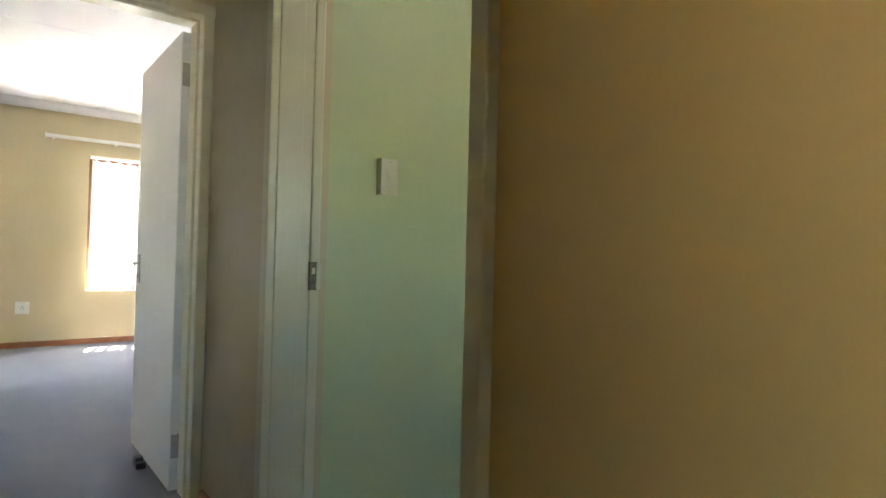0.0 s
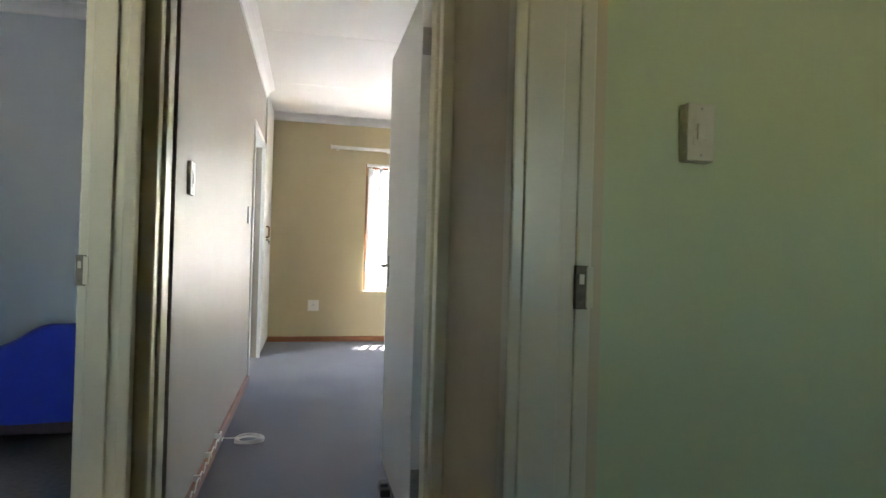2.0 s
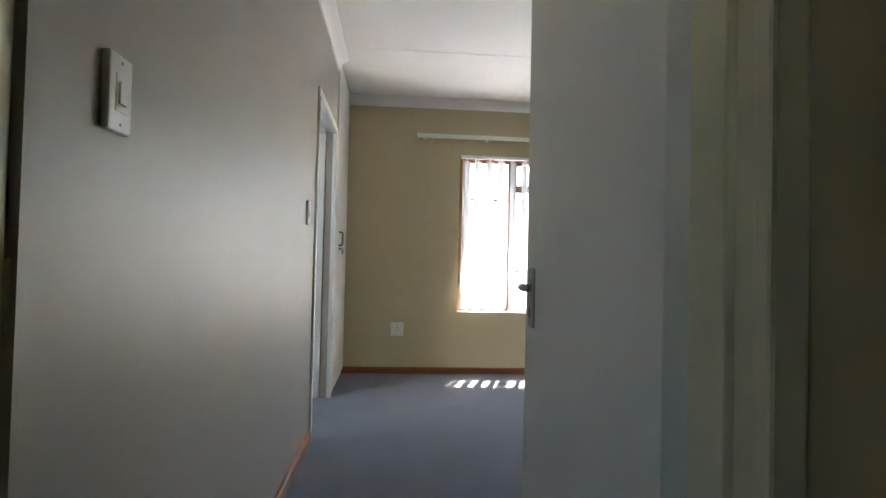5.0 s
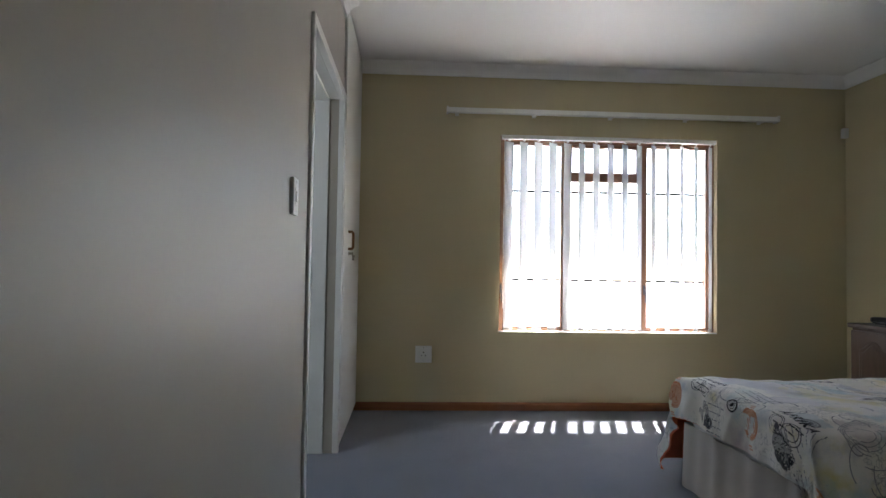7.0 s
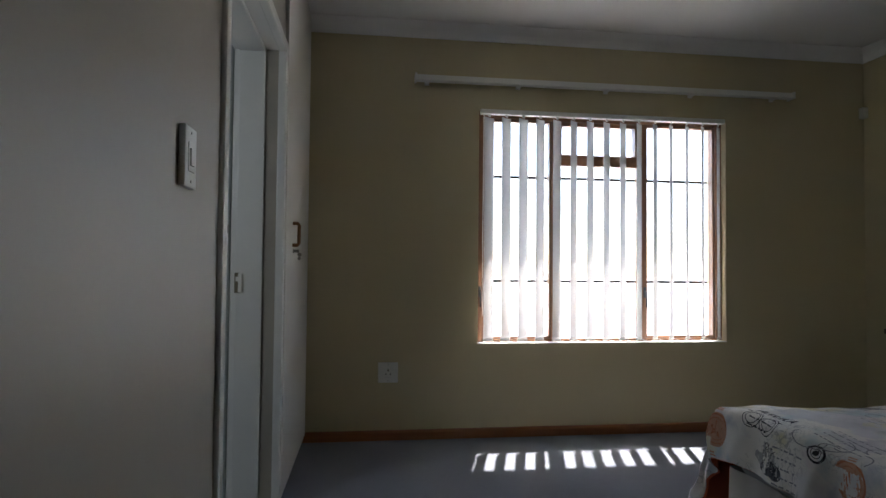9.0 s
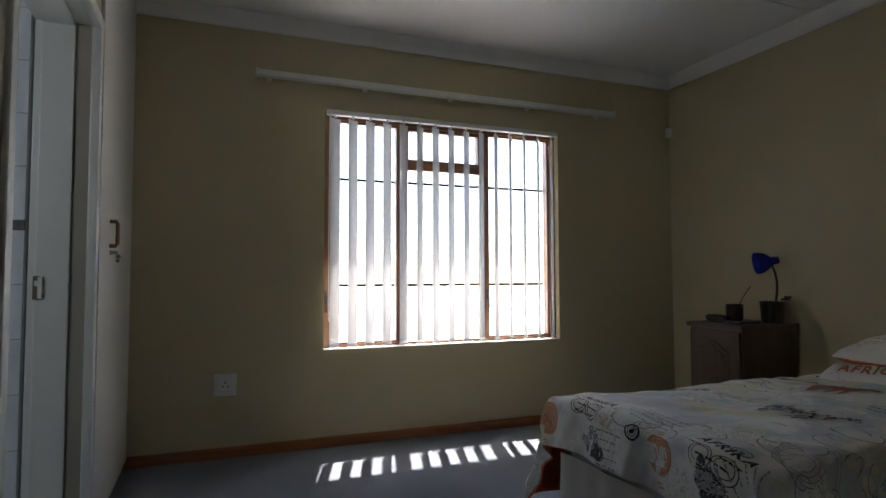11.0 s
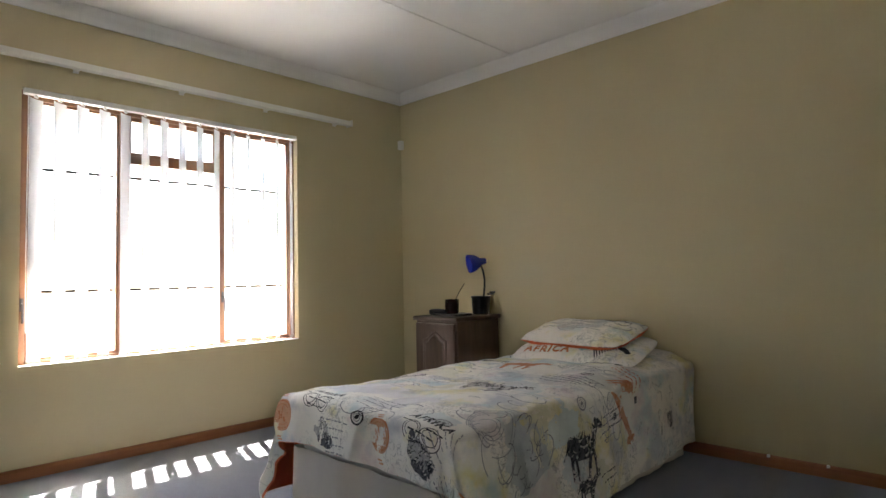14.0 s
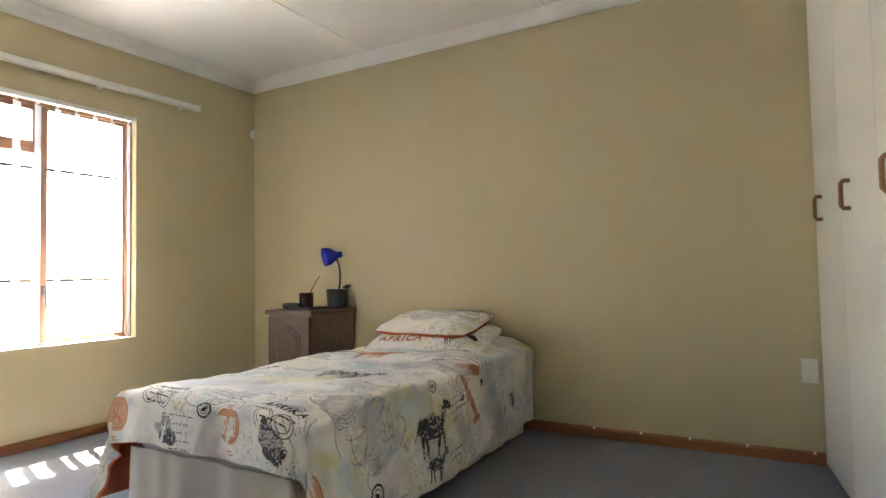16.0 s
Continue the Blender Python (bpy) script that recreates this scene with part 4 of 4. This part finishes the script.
for k, (a, b, tn, w, n) in enumerate(((0.50, 0.02, -58, 0.30, 7), (0.70, 0.98, -88, 0.16, 4), (0.66, 1.13, -88, 0.22, 3), (-0.25, 0.64, 4, 0.34, 3), (0.18, 1.02, -8, 0.30, 5), (-0.16, -0.11, 0, 0.13, 5), (0.10, 1.22, 3, 0.25, 3), (-0.45, 1.22, 3, 0.2, 4), (-0.05, 0.10, -4, 0.22, 4), (0.86, 0.95, -88, 0.16, 2))):
    print_on("printed_script", scribble(k + 31, w, n, 0.03), a, b, tn, 1, INK if k in (2, 4, 9) else INK_GREY, 0.003)
print_on("printed_script", scribble(91, 0.22, 3, 0.022), 0.36, 1.34, -28, 1.3, INK_ORANGE, 0.003)
for x in (0, 0.07, 0.22):
    print_on("printed_mark", [strip((x, 0), (x + 0.028, 0), 0.030, 0.034)], 0.60, 1.22, -82, 1, INK_DARK, 0.003)
for k, (a, b) in enumerate(((-0.30, 0.98), (0.30, 0.42), (-0.20, 0.34), (0.45, 1.02), (0.02, 0.62), (-0.36, 0.80), (0.50, 0.17), (0.12, 0.02), (0.72, 0.95), (0.30, 1.2))):
    print_on("printed_flourish", curls(k + 51, 0.15, 0.08, 7), a, b, 0, 1, INK_GREY, 0.003)
for k in range(7):
    print_on("printed_flourish", [q for m, q in enumerate(ring(0, 0.02 * k * 0.3, 0.04 + 0.012 * k, 0.0028, 30)) if (m + 5 * k) % 30 < 17], 0.49, 0.15, -30, 1, INK_GREY, 0.0028)
for k, (a, b, r, mt) in enumerate(((0.03, -0.070, 0.034, INK), (0.84, 0.27, 0.042, INK), (0.337, 1.06, 0.032, INK), (-0.26, 1.20, 0.028, INK), (0.53, 0.72, 0.032, INK_GREY), (0.40, 0.03, 0.03, INK_GREY))):
    print_on("printed_seal", ring(0, 0, 0.8, 0.22) + ring(0, 0, 0.52, 0.08) + [oval(0, -0.05, 0.38, 0.26, 30, 12, 0.2, k)], a, b, 20 * k, r, mt, 0.003)

# ---- pillows ----


def pillow(name, label, at, rz, tilt, L, W, T, flange=0.0, seed=0):
    """A stuffed pillow, its long side along local x; top and bottom cases are parts."""
    root = thing(name, label, "pillow", at=at)
    root.rotation_euler = (radians(tilt), 0, radians(rz))

    def top(a, b, lift=0.0, sgn=1):
        """a, b from -1 to 1."""
        e = max(0.0, (1 - abs(a) ** 3.2) * (1 - abs(b) ** 3.2)) ** 0.55
        pinch = 1 - 0.05 * (1 - abs(a)) * abs(b) - 0.04 * (1 - abs(b)) * abs(a) - 0.09 * (abs(a) * abs(b)) ** 3
        lump = 1 + 0.08 * math.sin(3 * a + seed) * math.cos(2.5 * b + seed)
        crease = 0.004 * math.sin(9 * a + 7 * b + seed) + 0.003 * math.sin(15 * b - 6 * a)
        return Vector((a * L / 2 * pinch, b * W / 2 * pinch, sgn * (T / 2 * e * lump + crease * e + lift + 0.002)))
    part("pillow_top", sheet(bmesh.new(), lambda a, b: top(2 * a - 1, 2 * b - 1), 32, 24), QUILT, root, "", True)
    part("pillow_underside", sheet(bmesh.new(), lambda a, b: top(2 * a - 1, 2 * b - 1, 0, -1), 32, 24), ORANGE_CLOTH if flange else QUILT, root, "orange underside" if flange else "", True)
    return root, top


p1, top1 = pillow("pillow", "printed white pillow lying under the upper pillow", (3.41, 2.885, 0.565), -88, 16, 0.80, 0.42, 0.12, seed=1)
lay_mesh("printed_word", letters("AFRICA", 0.078, -0.30, -0.165, 0), lambda a, b, l: top1(a / 0.40, b / 0.21, l), INK_ORANGE, p1, 0.02, 0.003, "orange printed word")
lay("printed_striped_animal", place(striped(15), 0.24, -0.095, 5, 0.20), lambda a, b, l: top1(max(-1, min(1, a / 0.40)), max(-1, min(1, b / 0.21)), l), INK, p1, 0.03, 0.003)
lay("printed_blot", [oval(0.09, -0.11, 0.035, 0.028, 0, 14, 0.25, 5)], lambda a, b, l: top1(a / 0.40, b / 0.21, l), INK_TEAL, p1, 0.03, 0.003)
p2, top2 = pillow("pillow", "printed white pillow with orange underside on top", (3.46, 2.91, 0.652), -94, 13, 0.70, 0.40, 0.105, 1, seed=2)
for nm, pl, mt in (("printed_script", place(scribble(8, 0.4, 4, 0.04), -0.26, 0.02, 6, 1), INK_GREY), ("printed_flourish", place(curls(12, 0.24, 0.10, 10), 0, 0.02, 0, 1), INK_GREY), ("printed_flourish", place(curls(19, 0.10, 0.04, 9), 0.22, 0.12, 0, 1), INK), ("printed_script", place(scribble(18, 0.5, 3, 0.03), -0.25, 0.14, 0, 1), INK_GREY), ("printed_flourish", ring(-0.05, -0.05, 0.06, 0.004) + ring(-0.05, -0.05, 0.045, 0.003), INK_GREY)):
    lay(nm, pl, lambda a, b, l: top2(max(-1, min(1, a / 0.33)), max(-1, min(1, b / 0.20)), l), mt, p2, 0.03, 0.003)

# ---- bedside cabinet and what stands on it ----
TZ = 0.727
nsb = thing("bedside_cabinet", "dark wooden bedside cabinet with an arched panel door", "bedside cabinet", at=(3.285, 3.748, 0))
nsb.rotation_euler = (0, 0, 0)
D, W = 0.44, 0.395
part("carcass", boxes((0.006, D, 0.0, W, 0.05, TZ - 0.03), bevel=0.003), DARK_WOOD, nsb)
part("plinth", boxes((0.03, D - 0.005, 0.012, W - 0.012, 0.0, 0.05), bevel=0.002), DARK_WOOD, nsb)
part("top", boxes((-0.02, D + 0.012, -0.014, W + 0.014, TZ - 0.030, TZ), bevel=0.008), DARK_WOOD, nsb)
dd = part("door", boxes((-0.014, 0.004, 0.012, W - 0.012, 0.07, TZ - 0.045), bevel=0.003), DARK_WOOD, nsb)


def arch(y0, y1, z0, z1, rise):
    pts = [(y0, z0), (y1, z0), (y1, z1)]
    for k in range(1, 12):
        t = k / 12
        pts.append((y1 + (y0 - y1) * t, z1 + rise * (math.sin(math.pi * t) ** 2.2)))
    return pts + [(y0, z1)]


for nm, ins, d0, d1 in (("panel_moulding", 0.0, -0.020, -0.013), ("raised_panel", 0.022, -0.024, -0.012)):
    bm = bmesh.new()
    o = arch(0.085 + ins, W - 0.085 - ins, 0.13 + ins, TZ - 0.155 - ins, 0.055)
    f = [bm.verts.new((d0 + 0.004, y, z)) for y, z in o]
    cy, cz = W / 2, 0.37
    g = [bm.verts.new((d0, cy + (y - cy) * 0.94, cz + (z - cz) * 0.97)) for y, z in o]
    h = [bm.verts.new((d1, y, z)) for y, z in o]
    for k in range(len(o)):
        j = (k + 1) % len(o)
        bm.faces.new((f[k], f[j], g[j], g[k]))
        bm.faces.new((h[k], h[j], f[j], f[k]))
    bm.faces.new(g)
    part(nm, bm, DARK_WOOD, dd)
bm = bmesh.new()
lathe(bm, [(0.006, 0), (0.006, 0.012), (0.013, 0.018), (0.011, 0.026), (0.0, 0.028)], (0, 0, 0), 14, Matrix.Translation((-0.014, 0.055, 0.38)) @ Matrix.Rotation(radians(-90), 4, "Y"))
part("knob", bm, DARK_WOOD, dd, "turned wooden knob", True)

lamp = thing("desk_lamp", "blue gooseneck desk lamp with a black pot base", "desk lamp", at=(3.655, 3.85, TZ))
bm = bmesh.new()
lathe(bm, [(0.056, 0.0), (0.062, 0.004), (0.068, 0.10), (0.069, 0.126), (0.064, 0.126), (0.058, 0.02), (0.0, 0.018)], n=20)
part("base", bm, BLACK, lamp)
bm = bmesh.new()
lathe(bm, [(0.070, 0.116), (0.073, 0.120), (0.073, 0.128), (0.066, 0.131), (0.030, 0.124), (0.0, 0.124)], n=20)
part("base_rim", bm, BLACK, lamp, "", True)
bm = bmesh.new()
tube(bm, [(0.020, -0.01, 0.12), (0.030, -0.012, 0.19), (0.032, -0.012, 0.25), (0.022, -0.008, 0.31), (0.004, -0.002, 0.355), (-0.014, 0.004, 0.372)], 0.0075, 10)
part("gooseneck", bm, BLACK, lamp, "black flexible neck", True)
bm = bmesh.new()
hm = Matrix.Translation((-0.010, 0.004, 0.375)) @ Matrix.Rotation(radians(-34), 4, "Z") @ Matrix.Rotation(radians(-100), 4, "Y")
lathe(bm, [(0.012, -0.055), (0.022, -0.053), (0.025, -0.03), (0.027, -0.012), (0.044, 0.004), (0.060, 0.030), (0.067, 0.058), (0.068, 0.074), (0.068, 0.078), (0.064, 0.076), (0.056, 0.034), (0.030, 0.006), (0.0, 0.004)], (0, 0, 0), 28, hm)
sh = part("shade", bm, BLUE, lamp, "glossy blue metal shade", True)
bm = bmesh.new()
lathe(bm, [(0.0, 0.056), (0.012, 0.052), (0.019, 0.040), (0.016, 0.026), (0.010, 0.016), (0.010, 0.008)], (0, 0, 0), 16, hm)
part("bulb", bm, PLASTIC, sh, "", True)
bm = bmesh.new()
box(bm, 0.035, 0.095, -0.045, -0.030, 0.135, 0.15, 0.003, None)
box(bm, 0.055, 0.10, -0.055, -0.035, 0.146, 0.162, 0.003, None)
part("clip", bm, BLACK, lamp)


def mug(name, label, at, r, h, mat, turn):
    ob = thing(name, label, "mug", at=at)
    ob.rotation_euler = (0, 0, radians(turn))
    bm = bmesh.new()
    lathe(bm, [(r * 0.86, 0), (r * 0.95, 0.01), (r, h * 0.5), (r, h), (r - 0.004, h), (r - 0.005, 0.012), (0.0, 0.010)], n=24)
    part("cup", bm, mat, ob, "", True)
    bm = bmesh.new()
    tube(bm, [(0, r - 0.003, h * 0.8), (0, r + 0.022, h * 0.76), (0, r + 0.03, h * 0.5), (0, r + 0.02, h * 0.24), (0, r - 0.003, h * 0.2)], 0.005, 8)
    part("handle", bm, mat, ob, "", True)
    return ob


DARK_GLAZE = material("dark_brown_glaze", (0.045, 0.02, 0.018), 0.2, vary=0.2, scale=20, coat=0.4)
mug("mug", "dark glazed mug holding a thin stick", (3.455, 3.95, TZ + 0.012), 0.050, 0.100, DARK_GLAZE, 100)
bm = bmesh.new()
tube(bm, [(-0.01, 0.01, 0.0), (0.045, -0.035, 0.14), (0.075, -0.06, 0.20)], 0.003, 6)
thing("incense_stick", "thin dark stick standing in the mug", "stick", bm, BLACK, (3.445, 3.945, TZ + 0.024))
thing("notebook", "thin dark notebook lying on the bedside cabinet", "book", boxes((3.36, 3.53, 3.83, 4.04, TZ, TZ + 0.012), bevel=0.002), BLACK)
ph = thing("telephone_handset", "black cordless handset on the bedside cabinet", "telephone", at=(3.42, 4.055, TZ))
bm = bmesh.new()
tube(bm, [(0, -0.075, 0.02), (0, -0.06, 0.024), (0, 0.0, 0.026), (0, 0.06, 0.024), (0, 0.075, 0.02)], 0.019, 10)
part("body", bm, BLACK, ph, "", True)
part("foot", boxes((-0.02, 0.02, -0.06, 0.06, 0.0, 0.012), bevel=0.003), BLACK, ph)

# ---- cable along the wall ----
bm = bmesh.new()
pts = []
for k in range(60):
    y = 0.20 + k * (1.30 - 0.20) / 59
    z = 0.066 + 0.012 * math.sin(k * 1.1) + 0.02 * max(0, math.sin(k * 0.37)) ** 6
    pts.append((WW + 0.024, y, z if k < 56 else 0.02))
tube(bm, pts, 0.0035, 6)
cb = thing("white_cable", "white cable clipped along the skirting and coiled on the carpet", "cable")
part("run", bm, PLASTIC, cb, "", True)
bm = bmesh.new()
pts = [(WW + 0.024, 1.30, 0.02), (0.06, 1.335, 0.006), (0.12, 1.345, 0.005)]
rs = random.Random(9)
for k in range(150):
    w = k * 0.21 + 1.4
    pts.append((0.175 + (0.066 + 0.010 * math.sin(w * 0.31)) * math.cos(w), 1.28 + (0.060 + 0.010 * math.cos(w * 0.23)) * math.sin(w), 0.006 + 0.018 * (k / 150) + 0.003 * math.sin(w * 1.7)))
tube(bm, pts, 0.0035, 6)
part("coil", bm, PLASTIC, cb, "loose white coil", True)
for y in (0.32, 0.60, 0.88, 1.16):
    part("cable_clip", boxes((WW, WW + 0.03, y - 0.006, y + 0.006, 0.060, 0.084), bevel=0.002), PLASTIC, cb)

# ---- the next room ----
nb = thing("bed", "bed under a bright blue spread on dark legs", "bed", at=(-0.42, 1.02, 0))
part("frame", boxes((-1.95, 0.0, 0.04, 0.92, 0.14, 0.24), bevel=0.01), DARK_WOOD, nb)
for x in (-1.85, -0.95, -0.08):
    for y in (0.12, 0.84):
        part("leg", boxes((x - 0.03, x + 0.03, y - 0.03, y + 0.03, 0, 0.15), bevel=0.004), DARK_WOOD, nb)
part("mattress", boxes((-1.95, 0.0, 0.05, 0.90, 0.24, 0.34), bevel=0.04), WHITE, nb)


def spread(a, b):
    """A heaped cover: a hump along the front edge that rises towards the foot end."""
    x = -1.98 + a * 2.0
    t = b * 1.35
    heap = 0.09 + 0.75 * max(0, a - 0.645)
    fold = 0.015 * math.sin(a * 23 + b * 5) + 0.01 * math.sin(a * 47)
    if t < 0.42:
        return (x, 0.015 + 0.012 * math.sin(a * 30), 0.20 + (0.185 + heap) * t / 0.42 + fold * t / 0.42)
    return (x, 0.02 + (t - 0.42), 0.385 + fold + heap * math.exp(-((t - 0.42) / 0.30) ** 2) + 0.010 * math.sin(t * 19))


part("bedspread", sheet(bmesh.new(), spread, 90, 40), BED_BLUE, nb, "bright blue quilted spread", True)
thing("floor_mat", "black rubber mat on the grey floor", "mat", boxes((-1.35, -0.22, -0.35, 0.60, 0.0, 0.012), bevel=0.004), BLACK)

# ---- outside ----
structure("ground", boxes((-80, 80, -80, 90, -0.45, -0.30)), GROUND, "pale sunlit sandy yard")
structure("roof", boxes((-3.9, R + 0.5, -6.2, N + 0.80, H + 0.12, H + 0.20), (-3.9, R + 0.5, N + 0.78, N + 0.815, H - 0.02, H + 0.12)), WHITE, "roof slab with an eave over the window", "roof")

# bathroom tiles
TS = 0.20
tile_me = finish("tile", boxes((-TS / 2 + 0.0015, TS / 2 - 0.0015, -0.008, 0.0, -TS / 2 + 0.0015, TS / 2 - 0.0015), bevel=0.0015), TILE)
band_me = finish("border_tile", boxes((-TS / 2 + 0.0015, TS / 2 - 0.0015, -0.009, 0.0, -0.018, 0.018), bevel=0.0015), TILE_BAND)
tw = bpy.data.objects["wall_bathroom"]
for i in range(5):
    x = -0.302 - i * TS
    for k, z in enumerate([0.087 + TS * j for j in range(6)] + [1.205] + [1.323 + TS * j for j in range(6)]):
        ob = new("border_tile" if k == 6 else "tile", band_me if k == 6 else tile_me)
        ob.parent = tw
        ob.location = (x, 3.802, z)
